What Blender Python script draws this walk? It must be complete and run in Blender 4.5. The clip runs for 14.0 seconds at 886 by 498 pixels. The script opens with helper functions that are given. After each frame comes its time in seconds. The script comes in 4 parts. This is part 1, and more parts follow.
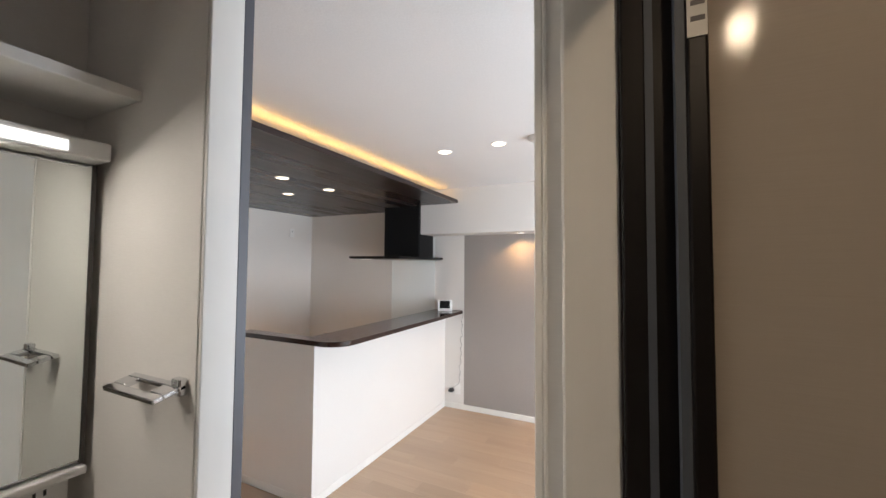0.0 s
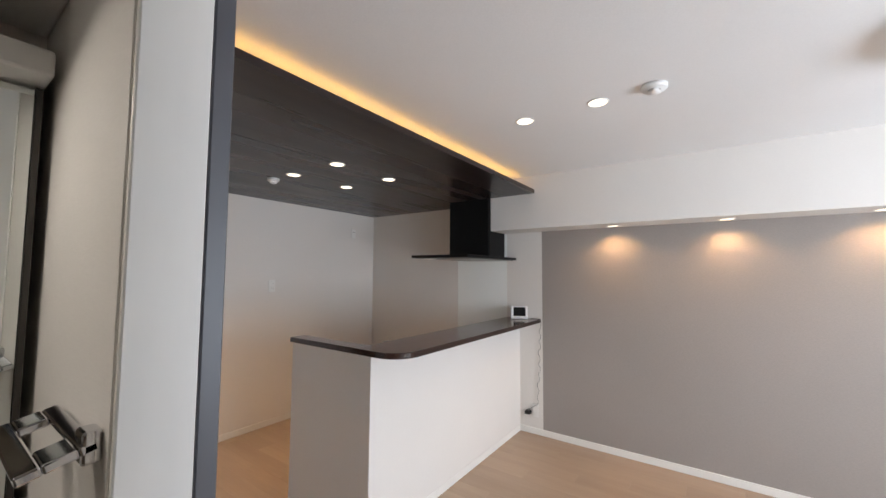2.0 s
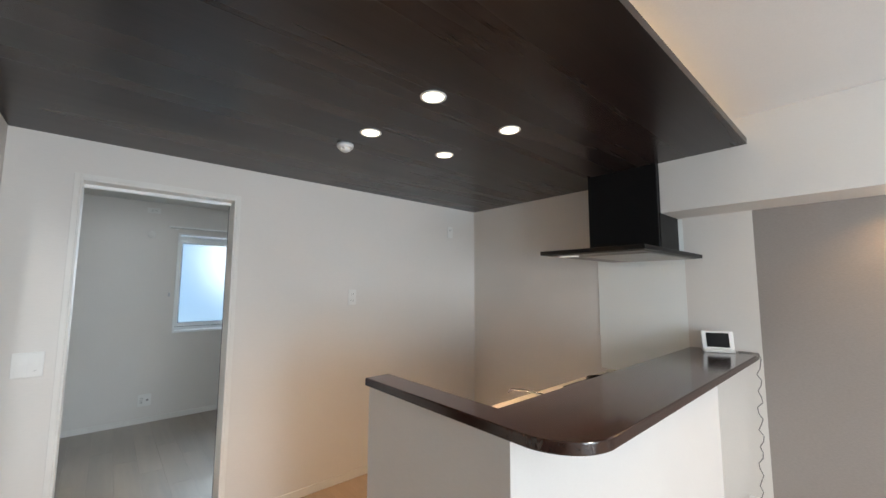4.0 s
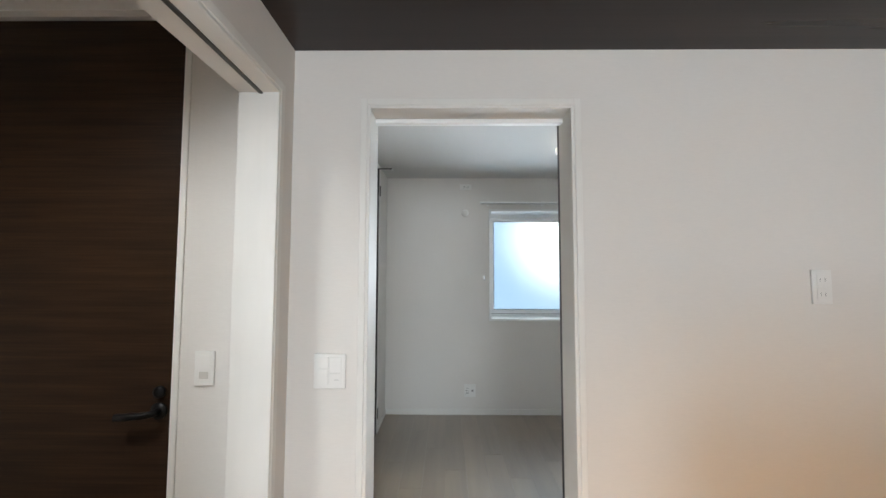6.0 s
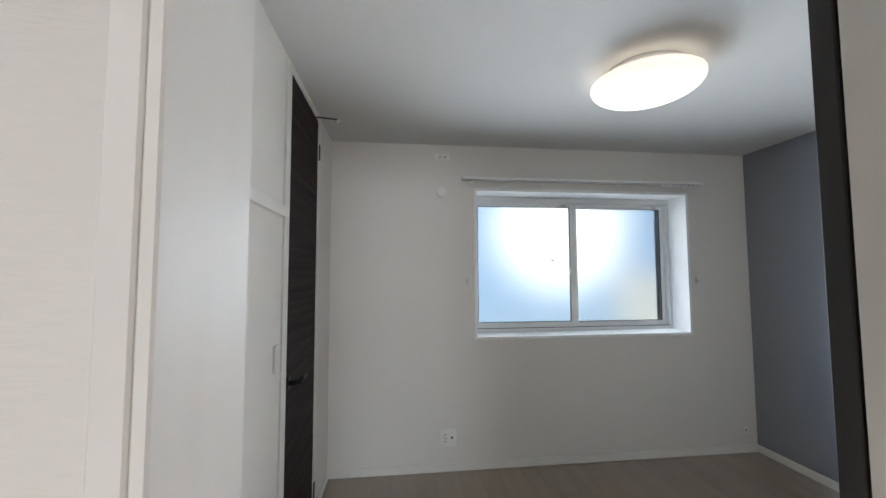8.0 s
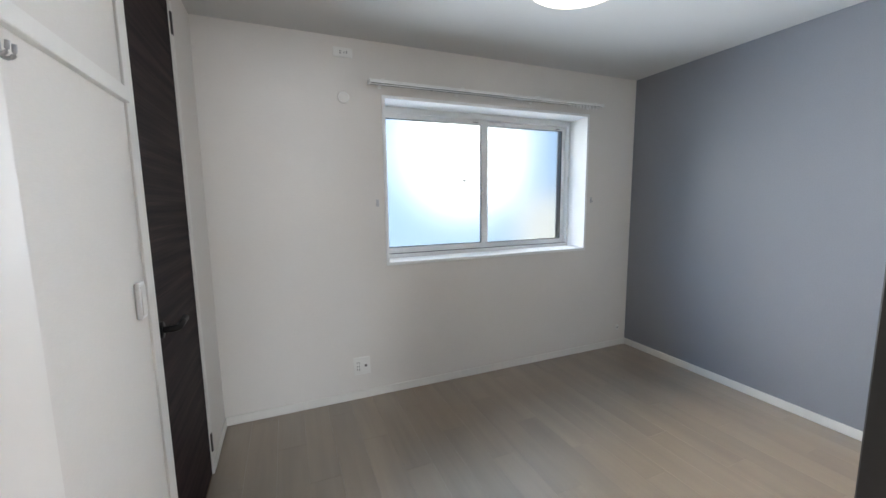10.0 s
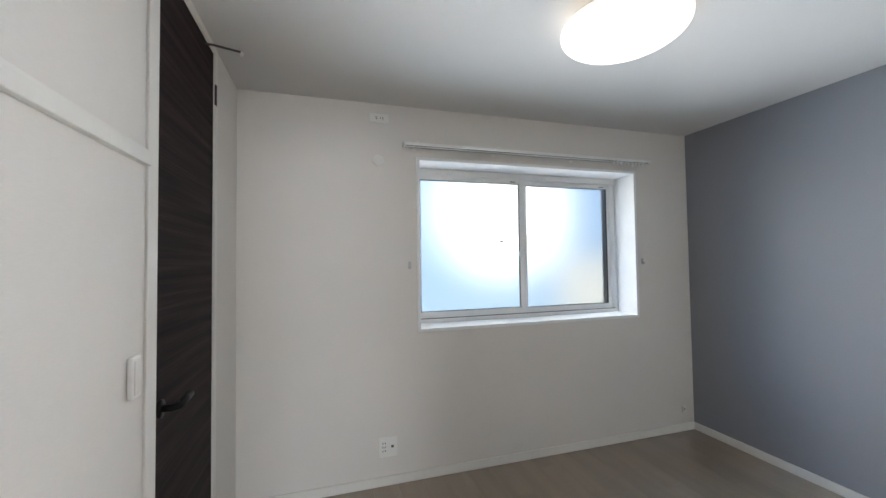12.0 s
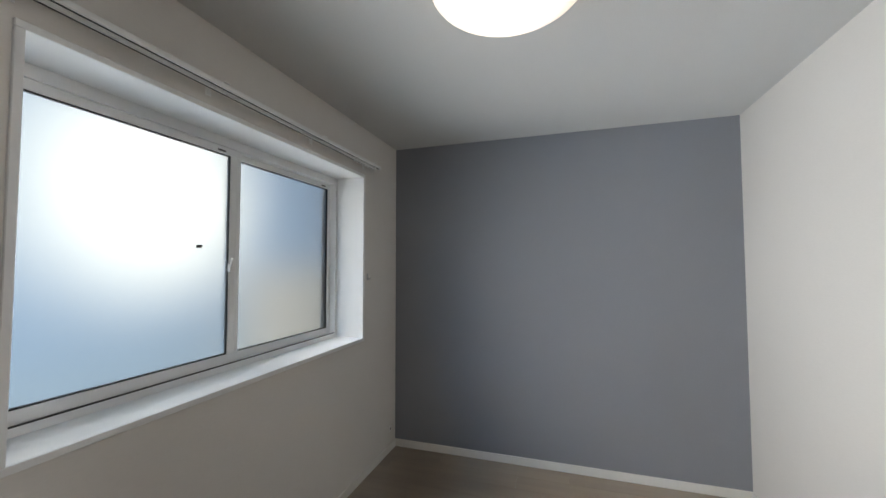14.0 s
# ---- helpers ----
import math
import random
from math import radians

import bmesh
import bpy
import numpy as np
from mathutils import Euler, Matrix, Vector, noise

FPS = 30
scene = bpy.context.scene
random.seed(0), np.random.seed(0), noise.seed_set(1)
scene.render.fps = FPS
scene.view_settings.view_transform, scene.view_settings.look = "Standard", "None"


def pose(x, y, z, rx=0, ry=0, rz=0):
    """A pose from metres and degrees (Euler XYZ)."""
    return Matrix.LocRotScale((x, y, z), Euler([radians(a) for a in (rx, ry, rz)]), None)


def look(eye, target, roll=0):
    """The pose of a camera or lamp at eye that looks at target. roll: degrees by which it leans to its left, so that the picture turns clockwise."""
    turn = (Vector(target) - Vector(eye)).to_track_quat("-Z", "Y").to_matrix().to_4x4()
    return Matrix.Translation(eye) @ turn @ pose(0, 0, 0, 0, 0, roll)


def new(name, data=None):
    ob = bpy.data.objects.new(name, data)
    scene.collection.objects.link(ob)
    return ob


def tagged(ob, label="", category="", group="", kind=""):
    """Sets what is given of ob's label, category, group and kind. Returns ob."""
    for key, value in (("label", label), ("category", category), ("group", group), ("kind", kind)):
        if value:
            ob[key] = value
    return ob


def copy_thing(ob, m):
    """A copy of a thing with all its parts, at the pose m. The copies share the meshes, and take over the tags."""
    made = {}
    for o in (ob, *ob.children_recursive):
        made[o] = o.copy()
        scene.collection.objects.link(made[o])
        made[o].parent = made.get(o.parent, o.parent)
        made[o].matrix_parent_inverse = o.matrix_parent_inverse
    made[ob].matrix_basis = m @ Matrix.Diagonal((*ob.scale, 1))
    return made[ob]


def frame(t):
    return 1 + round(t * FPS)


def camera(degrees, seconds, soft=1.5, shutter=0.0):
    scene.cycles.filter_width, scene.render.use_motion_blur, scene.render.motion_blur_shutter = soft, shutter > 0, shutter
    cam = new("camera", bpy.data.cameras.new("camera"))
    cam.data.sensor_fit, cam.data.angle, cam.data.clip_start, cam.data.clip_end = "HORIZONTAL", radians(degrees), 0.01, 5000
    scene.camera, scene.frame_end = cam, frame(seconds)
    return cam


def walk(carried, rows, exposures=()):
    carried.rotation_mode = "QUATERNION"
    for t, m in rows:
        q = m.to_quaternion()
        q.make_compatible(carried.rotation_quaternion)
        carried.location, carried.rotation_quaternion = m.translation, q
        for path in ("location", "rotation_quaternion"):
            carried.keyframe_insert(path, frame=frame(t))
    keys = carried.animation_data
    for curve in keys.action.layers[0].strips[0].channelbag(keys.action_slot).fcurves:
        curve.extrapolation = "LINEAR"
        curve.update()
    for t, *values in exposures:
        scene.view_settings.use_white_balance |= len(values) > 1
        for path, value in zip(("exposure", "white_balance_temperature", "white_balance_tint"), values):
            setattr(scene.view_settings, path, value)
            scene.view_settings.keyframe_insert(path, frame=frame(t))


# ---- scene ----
cam = camera(98.9, 14.0, shutter=0.0)
PATH = [
    (0, (0.423, -0.339, 1.601), (2.219, 0.536, 1.683), 0.4),
    (0.5, (0.465, -0.313, 1.601), (2.236, 0.613, 1.677), 0.5),
    (1, (0.576, -0.266, 1.617), (2.282, 0.775, 1.69), 0.6),
    (1.5, (0.666, -0.193, 1.61), (2.281, 0.983, 1.7), 0.4),
    (2, (0.816, -0.031, 1.527), (2.444, 1.125, 1.651), 0.4),
    (2.5, (0.995, 0.152, 1.514), (2.772, 1.057, 1.67), 0.4),
    (3, (1.234, 0.322, 1.496), (3.029, 1.189, 1.653), 0.3),
    (3.5, (1.392, 0.555, 1.486), (2.986, 1.75, 1.665), 0.2),
    (4, (1.49, 0.855, 1.471), (2.806, 2.348, 1.666), 0.2),
    (4.2, (1.518, 0.974, 1.464), (2.665, 2.6, 1.662), 0.2),
    (6.3, (1.637, 2.47, 1.432), (1.584, 4.466, 1.549), 0.1),
    (6.5, (1.626, 2.606, 1.432), (1.572, 4.602, 1.55), 0.1),
    (7, (1.612, 2.925, 1.426), (1.571, 4.92, 1.557), 0.0),
    (7.5, (1.558, 3.151, 1.437), (1.533, 5.146, 1.566), -0.0),
    (8, (1.514, 3.343, 1.434), (1.742, 5.325, 1.557), -0.2),
    (8.5, (1.494, 3.506, 1.422), (1.995, 5.436, 1.535), -0.2),
    (8.7, (1.463, 3.561, 1.417), (2.057, 5.468, 1.518), -0.4),
    (9, (1.446, 3.587, 1.408), (2.166, 5.45, 1.313), -0.7),
    (9.2, (1.435, 3.589, 1.366), (2.199, 5.421, 1.12), -0.8),
    (11.5, (1.461, 3.603, 1.389), (2.162, 5.46, 1.142), -0.6),
    (12, (1.522, 3.744, 1.388), (2.099, 5.658, 1.452), -0.8),
    (12.5, (1.578, 4.011, 1.437), (2.169, 5.92, 1.526), -0.2),
    (13, (1.597, 4.337, 1.44), (2.422, 6.157, 1.523), -0.5),
    (13.3, (1.601, 4.501, 1.456), (2.691, 6.176, 1.533), 0.1),
    (13.5, (1.595, 4.587, 1.452), (2.938, 6.067, 1.524), -0.6),
    (13.7, (1.589, 4.708, 1.465), (3.207, 5.882, 1.537), 0.4),
    (14, (1.515, 4.836, 1.446), (3.418, 5.444, 1.531), -0.1),
]
EXPOSURES = [(0, 0.28, 6400, 11), (1.5, 0.10, 6550, 12), (2.0, -0.12, 6450, 12), (2.5, -0.48, 6850, 12), (3, -0.40, 6550, 9), (4, 0.22, 6350, 7), (6.5, 0.38, 6600, 8),
             (7, 0.32, 6500, 8), (7.5, 0.25, 6700, 9), (8, 0.20, 6750, 11), (8.5, 0.32, 6750, 12), (9, 0.48, 6700, 12), (11.5, 0.64, 6700, 12), (12.5, 0.40, 7000, 13), (13, 0.42, 6900, 12),
             (13.5, 0.08, 7050, 12), (14, -0.10, 7250, 13)]
walk(cam, [(t, look(eye, target, roll)) for t, eye, target, roll in PATH], EXPOSURES)

# ---- world, sun and large lights ----
world = bpy.data.worlds.new("sky")
scene.world = world
world.use_nodes = True
sky = world.node_tree.nodes.new("ShaderNodeTexSky")
sky.sky_type, sky.sun_disc = "NISHITA", False
sky.sun_elevation, sky.sun_rotation = radians(42), radians(200)
world.node_tree.links.new(sky.outputs[0], world.node_tree.nodes["Background"].inputs[0])
world.node_tree.nodes["Background"].inputs[1].default_value = 0.12

sun_data = bpy.data.lights.new("sun", "SUN")
sun_data.energy, sun_data.angle, sun_data.color = 1.0, radians(12), (1.0, 0.96, 0.9)
new("sun", sun_data).matrix_world = look((0, -20, 22), (1, 0, 0))


def area_lamp(name, eye, target, sx, sy, watts, colour):
    data = bpy.data.lights.new(name, "AREA")
    data.shape, data.size, data.size_y, data.energy, data.color = "RECTANGLE", sx, sy, watts, colour
    ob = new(name, data)
    ob.matrix_world = look(eye, target)
    return ob


def spot_lamp(name, eye, watts, colour, angle=110, blend=0.8, radius=0.035):
    data = bpy.data.lights.new(name, "SPOT")
    data.energy, data.color, data.spot_size, data.spot_blend, data.shadow_soft_size = watts, colour, radians(angle), blend, radius
    ob = new(name, data)
    ob.matrix_world = look(eye, (eye[0], eye[1] + 0.0001, eye[2] - 1))
    return ob


WARM, NEUTRAL, DAY, KITCHENWARM = (1.0, 0.60, 0.27), (1.0, 0.88, 0.72), (0.79, 0.89, 1.0), (1.0, 0.62, 0.30)
KITCHEN_SPOTS = [(2.449, 2.007), (2.447, 2.503), (2.946, 2.497), (2.948, 2.009)]
LIVING_SPOTS = [(2.848, 0.833), (2.832, 0.425)]
BEAM_SPOTS = [(4.235, 0.644), (4.235, -0.13), (4.235, -0.90)]
SOFFIT_Z, LDK_Z, BED_Z, BEAM_Z = 2.25, 2.41, 2.40, 1.93
area_lamp("balcony_window_light", (2.35, -3.28, 1.2), (2.05, 0, 2.9), 2.0, 1.9, 165, DAY)
for n, (x, y) in enumerate(KITCHEN_SPOTS):
    spot_lamp("kitchen_spot_light", (x, y, SOFFIT_Z - 0.012), 27, KITCHENWARM, 108, 0.7)
for x, y in LIVING_SPOTS:
    spot_lamp("living_spot_light", (x, y, LDK_Z - 0.012), 14, NEUTRAL)
for x, y in BEAM_SPOTS:
    spot_lamp("beam_spot_light", (x, y, BEAM_Z - 0.012), 12, WARM, 142, 0.7)
area_lamp("cove_light", (2.55, 1.432, 2.340), (2.55, 1.425, 2.41), 2.9, 0.012, 1.9, (1.0, 0.53, 0.11))
# lamp out of view, added to brighten the hall wall and opening
spot_lamp("hall_fill_light", (0.45, 2.75, 2.40), 105, (0.95, 0.97, 1.0), 150, 0.9, 0.18)
area_lamp("mirror_light", (0.2, 0.965, 1.871), (0.2, 0.35, 1.15), 1.1, 0.03, 7.5, (1.0, 0.92, 0.82))
bedroom_light = area_lamp("bedroom_window_light", (2.954, 6.485, 1.50), (2.954, 5.0, 1.34), 1.72, 1.08, 29, (0.80, 0.90, 1.0))
bedroom_light.data.spread = radians(110)

# ---- materials ----


def material(name, colour, rough=0.5, metal=0.0, second=None, scale=6.0, stretch=(1, 1, 1), fine=0.0, fine_scale=120.0,
             fine_stretch=(1, 1, 1), bump=0.0, coat=0.0, vary=0.0, rough_vary=0.05, spec=0.5):
    """A surface with a broad tone change, a fine grain and a fine relief, in metres."""
    m = bpy.data.materials.new(name)
    m.use_nodes = True
    nt = m.node_tree
    n, l = nt.nodes, nt.links
    b = n["Principled BSDF"]
    b.inputs["Roughness"].default_value, b.inputs["Metallic"].default_value = rough, metal
    b.inputs["Coat Roughness"].default_value = max(0.03, rough * 0.75)
    b.inputs["Coat Weight"].default_value, b.inputs["Specular IOR Level"].default_value = coat, spec
    second = second or tuple(c * 0.93 for c in colour)
    tc = n.new("ShaderNodeTexCoord")

    def noise_at(sc, st, detail, offset=None):
        mp = n.new("ShaderNodeMapping")
        mp.inputs["Scale"].default_value = st
        l.new(tc.outputs["Object"], mp.inputs["Vector"])
        src = mp.outputs[0]
        if offset is not None:
            add = n.new("ShaderNodeVectorMath")
            l.new(src, add.inputs[0])
            l.new(offset, add.inputs[1])
            src = add.outputs[0]
        t = n.new("ShaderNodeTexNoise")
        t.inputs["Scale"].default_value, t.inputs["Detail"].default_value = sc, detail
        l.new(src, t.inputs["Vector"])
        return t.outputs["Fac"]

    offset = None
    info = None
    if vary:
        info = n.new("ShaderNodeObjectInfo")
        mul = n.new("ShaderNodeVectorMath")
        mul.operation = "SCALE"
        mul.inputs[0].default_value = (37.0, 91.0, 13.0)
        l.new(info.outputs["Random"], mul.inputs["Scale"])
        offset = mul.outputs[0]
    broad = noise_at(scale, stretch, 3.0, offset)
    mix = n.new("ShaderNodeMix")
    mix.data_type = "RGBA"
    mix.inputs["A"].default_value, mix.inputs["B"].default_value = (*colour, 1), (*second, 1)
    ramp = n.new("ShaderNodeMapRange")
    ramp.inputs["From Min"].default_value, ramp.inputs["From Max"].default_value = 0.3, 0.7
    l.new(broad, ramp.inputs["Value"])
    l.new(ramp.outputs[0], mix.inputs["Factor"])
    out = mix.outputs["Result"]
    grain = noise_at(fine_scale, fine_stretch, 5.0, offset)
    if fine:
        hsv = n.new("ShaderNodeHueSaturation")
        rng = n.new("ShaderNodeMapRange")
        rng.inputs["From Min"].default_value, rng.inputs["From Max"].default_value = 0.25, 0.75
        rng.inputs["To Min"].default_value, rng.inputs["To Max"].default_value = 1 - fine, 1 + fine
        l.new(grain, rng.inputs["Value"])
        l.new(rng.outputs[0], hsv.inputs["Value"])
        l.new(out, hsv.inputs["Color"])
        out = hsv.outputs[0]
    if vary:
        hv = n.new("ShaderNodeHueSaturation")
        rv = n.new("ShaderNodeMapRange")
        rv.inputs["To Min"].default_value, rv.inputs["To Max"].default_value = 1 - vary, 1 + vary
        l.new(info.outputs["Random"], rv.inputs["Value"])
        l.new(rv.outputs[0], hv.inputs["Value"])
        l.new(out, hv.inputs["Color"])
        out = hv.outputs[0]
    l.new(out, b.inputs["Base Color"])
    if rough_vary:
        rr = n.new("ShaderNodeMapRange")
        rr.inputs["To Min"].default_value, rr.inputs["To Max"].default_value = max(0.0, rough - rough_vary), min(1.0, rough + rough_vary)
        l.new(broad, rr.inputs["Value"])
        l.new(rr.outputs[0], b.inputs["Roughness"])
    if bump:
        bp = n.new("ShaderNodeBump")
        bp.inputs["Strength"].default_value, bp.inputs["Distance"].default_value = 1.0, bump
        l.new(grain, bp.inputs["Height"])
        l.new(bp.outputs[0], b.inputs["Normal"])
    return m


def glowing(name, colour, strength):
    m = bpy.data.materials.new(name)
    m.use_nodes = True
    b = m.node_tree.nodes["Principled BSDF"]
    b.inputs["Base Color"].default_value = (0.8, 0.8, 0.8, 1)
    b.inputs["Emission Color"].default_value, b.inputs["Emission Strength"].default_value = (*colour, 1), strength
    return m


WALL = material("white_wallpaper", (0.75, 0.72, 0.682), 0.85, second=(0.722, 0.692, 0.654), scale=1.3, fine=0.018, fine_scale=60,
                fine_stretch=(0.8, 0.8, 5), bump=0.00035, spec=0.25)
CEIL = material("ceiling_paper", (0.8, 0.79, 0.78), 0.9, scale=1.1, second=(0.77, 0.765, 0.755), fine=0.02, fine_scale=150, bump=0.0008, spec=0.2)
# same white paper, darkened in colour to stand in for the bedroom's dimmer light
CEIL_BED_SHADED = material("shaded_bedroom_ceiling_paper", (0.62, 0.615, 0.60), 0.9, scale=1.1, second=(0.60, 0.595, 0.58), fine=0.02, fine_scale=150, bump=0.0008, spec=0.2)
TAUPE = material("taupe_wallpaper", (0.33, 0.295, 0.274), 0.88, second=(0.31, 0.278, 0.258), scale=1.2, fine=0.065, fine_scale=70,
                 fine_stretch=(1, 1, 5), bump=0.0008, spec=0.25)
SLATE = material("slate_wallpaper", (0.245, 0.254, 0.280), 0.42, second=(0.233, 0.243, 0.27), scale=1.5, fine=0.04, fine_scale=150, bump=0.0003, spec=0.7)
TRIM = material("white_trim", (0.80, 0.78, 0.74), 0.5, scale=3, fine=0.015, fine_scale=40, fine_stretch=(1, 1, 0.1), spec=0.3)
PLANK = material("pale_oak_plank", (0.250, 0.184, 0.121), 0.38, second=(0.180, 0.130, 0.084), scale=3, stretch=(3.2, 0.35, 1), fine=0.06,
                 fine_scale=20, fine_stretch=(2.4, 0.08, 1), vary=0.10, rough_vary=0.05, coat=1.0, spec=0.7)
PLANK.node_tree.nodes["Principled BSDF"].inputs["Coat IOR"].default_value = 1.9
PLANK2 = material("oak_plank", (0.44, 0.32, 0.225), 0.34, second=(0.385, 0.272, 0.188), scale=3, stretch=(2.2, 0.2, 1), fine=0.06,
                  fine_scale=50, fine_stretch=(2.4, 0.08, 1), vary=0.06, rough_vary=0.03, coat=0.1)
JOINT = material("floor_joint", (0.22, 0.165, 0.12), 0.8)
VINYL = material("washroom_vinyl", (0.42, 0.38, 0.33), 0.5, scale=3, fine=0.05)
SOFFIT = material("dark_wood_sheet", (0.031, 0.021, 0.0185), 0.28, second=(0.018, 0.0125, 0.0112), scale=2.5, stretch=(0.15, 3, 1), fine=0.15,
                  fine_scale=40, fine_stretch=(0.03, 2.5, 1), bump=0.0002, rough_vary=0.06, spec=0.36)
EBONY = material("dark_brown_lacquer", (0.034, 0.016, 0.0115), 0.15, second=(0.024, 0.0115, 0.0085), scale=3, stretch=(0.4, 4, 1), fine=0.25,
                 fine_scale=60, fine_stretch=(0.06, 2.5, 1), coat=0.2, rough_vary=0.04)
WALNUT = material("dark_walnut_sheet", (0.030, 0.0150, 0.0150), 0.6, second=(0.0045, 0.0022, 0.0024), scale=6, stretch=(1, 0.16, 4.5), fine=0.6,
                  fine_scale=40, fine_stretch=(1, 0.05, 4), bump=0.0003, spec=0.1)
LEAF_EDGE = material("dark_door_edge", (0.075, 0.075, 0.088), 0.4, scale=6)
LEAF_FACE = material("dark_brown_door_edge", (0.022, 0.019, 0.019), 0.4, scale=6)
BROWN = material("brown_door_sheet", (0.040, 0.020, 0.0095), 0.4, second=(0.016, 0.0085, 0.0048), scale=6, stretch=(0.35, 1, 5), fine=0.35,
                 fine_scale=40, fine_stretch=(0.06, 1, 4), spec=0.22)
BLACK = material("black_steel", (0.008, 0.0075, 0.0075), 0.42, scale=5, rough_vary=0.08, spec=0.15)
BLACKALU = material("black_aluminium", (0.008, 0.0065, 0.006), 0.4, scale=8, spec=0.2)
GASKET = material("grey_gasket", (0.06, 0.07, 0.085), 0.6)
PLASTIC = material("white_plastic", (0.86, 0.855, 0.84), 0.35, scale=8)
PLATE = material("ivory_plate_plastic", (0.83, 0.82, 0.79), 0.4, scale=8)
DARKPLASTIC = material("black_plastic", (0.012, 0.012, 0.013), 0.35)
SCREEN = material("dark_glass_screen", (0.005, 0.005, 0.006), 0.2, spec=0.25)
CHROME = material("polished_chrome", (0.75, 0.76, 0.78), 0.08, metal=1.0, rough_vary=0.02)
STEEL = material("brushed_steel", (0.55, 0.55, 0.56), 0.28, metal=1.0, fine=0.08, fine_stretch=(1, 0.1, 1))
GUNMETAL = material("dark_metal", (0.09, 0.085, 0.08), 0.35, metal=0.8)
ALU = material("white_aluminium", (0.86, 0.865, 0.86), 0.35, scale=6)
LINING = material("white_window_board", (0.88, 0.885, 0.88), 0.4, scale=3, fine=0.01)
RAIL = material("satin_white_rail", (0.88, 0.88, 0.86), 0.3, scale=6)
PANEL = material("glossy_kitchen_panel", (0.87, 0.89, 0.865), 0.3, scale=1.5, second=(0.85, 0.87, 0.845))
STONE = material("cream_worktop", (0.72, 0.66, 0.56), 0.25, scale=20, fine=0.08, fine_scale=300)
FILTER = material("hood_filter", (0.35, 0.34, 0.32), 0.35, metal=0.7, fine=0.15, fine_scale=200)
BATHPANEL = material("frosted_bath_panel", (0.38, 0.333, 0.285), 0.05, scale=2, fine=0.03, fine_scale=260, fine_stretch=(0.05, 0.05, 3), bump=0.00006, spec=0.14)
BATHWALL = material("bath_wall_panel", (0.45, 0.40, 0.36), 0.3, scale=2)
STICKER = material("white_sticker", (0.6, 0.58, 0.54), 0.5)
INK = material("grey_print", (0.12, 0.11, 0.11), 0.6)
CABLE = material("grey_cable", (0.14, 0.135, 0.13), 0.5)
MIRROR = material("mirror_silver", (0.82, 0.86, 0.84), 0.0, metal=1.0, second=(0.82, 0.86, 0.84), rough_vary=0)
GLOW_SPOT = glowing("downlight_lens", (1.0, 0.84, 0.60), 3.2)
GLOW_BEAM = glowing("warm_downlight_lens", (1.0, 0.8, 0.55), 3)
GLOW_DOME = glowing("bedroom_lamp_dome", (1.0, 0.90, 0.76), 3.0)
GLOW_DOME_NODES = GLOW_DOME.node_tree
_tc, _len, _map = [GLOW_DOME_NODES.nodes.new(k) for k in ("ShaderNodeTexCoord", "ShaderNodeVectorMath", "ShaderNodeMapRange")]
_flat = GLOW_DOME_NODES.nodes.new("ShaderNodeVectorMath")
_flat.operation, _len.operation = "MULTIPLY", "LENGTH"
_flat.inputs[1].default_value = (1, 1, 0)
_map.interpolation_type = "SMOOTHSTEP"
for _key, _v in (("From Min", 0.07), ("From Max", 0.25), ("To Min", 1.7), ("To Max", 0.8)):
    _map.inputs[_key].default_value = _v
GLOW_DOME_NODES.links.new(_tc.outputs["Object"], _flat.inputs[0])
GLOW_DOME_NODES.links.new(_flat.outputs[0], _len.inputs[0])
GLOW_DOME_NODES.links.new(_len.outputs["Value"], _map.inputs["Value"])
GLOW_DOME_NODES.links.new(_map.outputs[0], GLOW_DOME_NODES.nodes["Principled BSDF"].inputs["Emission Strength"])
GLOW_LIVING = glowing("living_lamp_dome", (1.0, 0.97, 0.93), 0.6)
GLOW_TUBE = glowing("mirror_tube", (1.0, 0.97, 0.92), 1.3)
GLOW_COVE = glowing("cove_strip", (1.0, 0.55, 0.16), 2.2)
GLOW_BATH = glowing("bath_lamp_shade", (1.0, 0.76, 0.52), 215)

FROST = bpy.data.materials.new("frosted_glass")
FROST.use_nodes = True
_b = FROST.node_tree.nodes["Principled BSDF"]
_b.inputs["Base Color"].default_value = (0.0245, 0.0275, 0.0285, 1)
_b.inputs["Transmission Weight"].default_value, _b.inputs["Roughness"].default_value, _b.inputs["IOR"].default_value = 1.0, 0.49, 1.25

# ---- builders ----
ORIGIN = {}


def box(bm, xs, ys, zs, bevel=0.0, segments=2):
    """A box between two corners, with rounded edges where asked for."""
    v = [bm.verts.new((x, y, z)) for z in zs for y in ys for x in xs]
    faces = [bm.faces.new([v[i] for i in q]) for q in ((0, 2, 3, 1), (4, 5, 7, 6), (0, 1, 5, 4), (2, 6, 7, 3), (0, 4, 6, 2), (1, 3, 7, 5))]
    if bevel:
        edges = list({e for f in faces for e in f.edges})
        bmesh.ops.bevel(bm, geom=edges, offset=bevel, segments=segments, affect="EDGES", profile=0.5)
    return bm


def boxes(*items, bevel=0.0, segments=2):
    bm = bmesh.new()
    for xs, ys, zs in items:
        box(bm, xs, ys, zs, bevel, segments)
    return bm


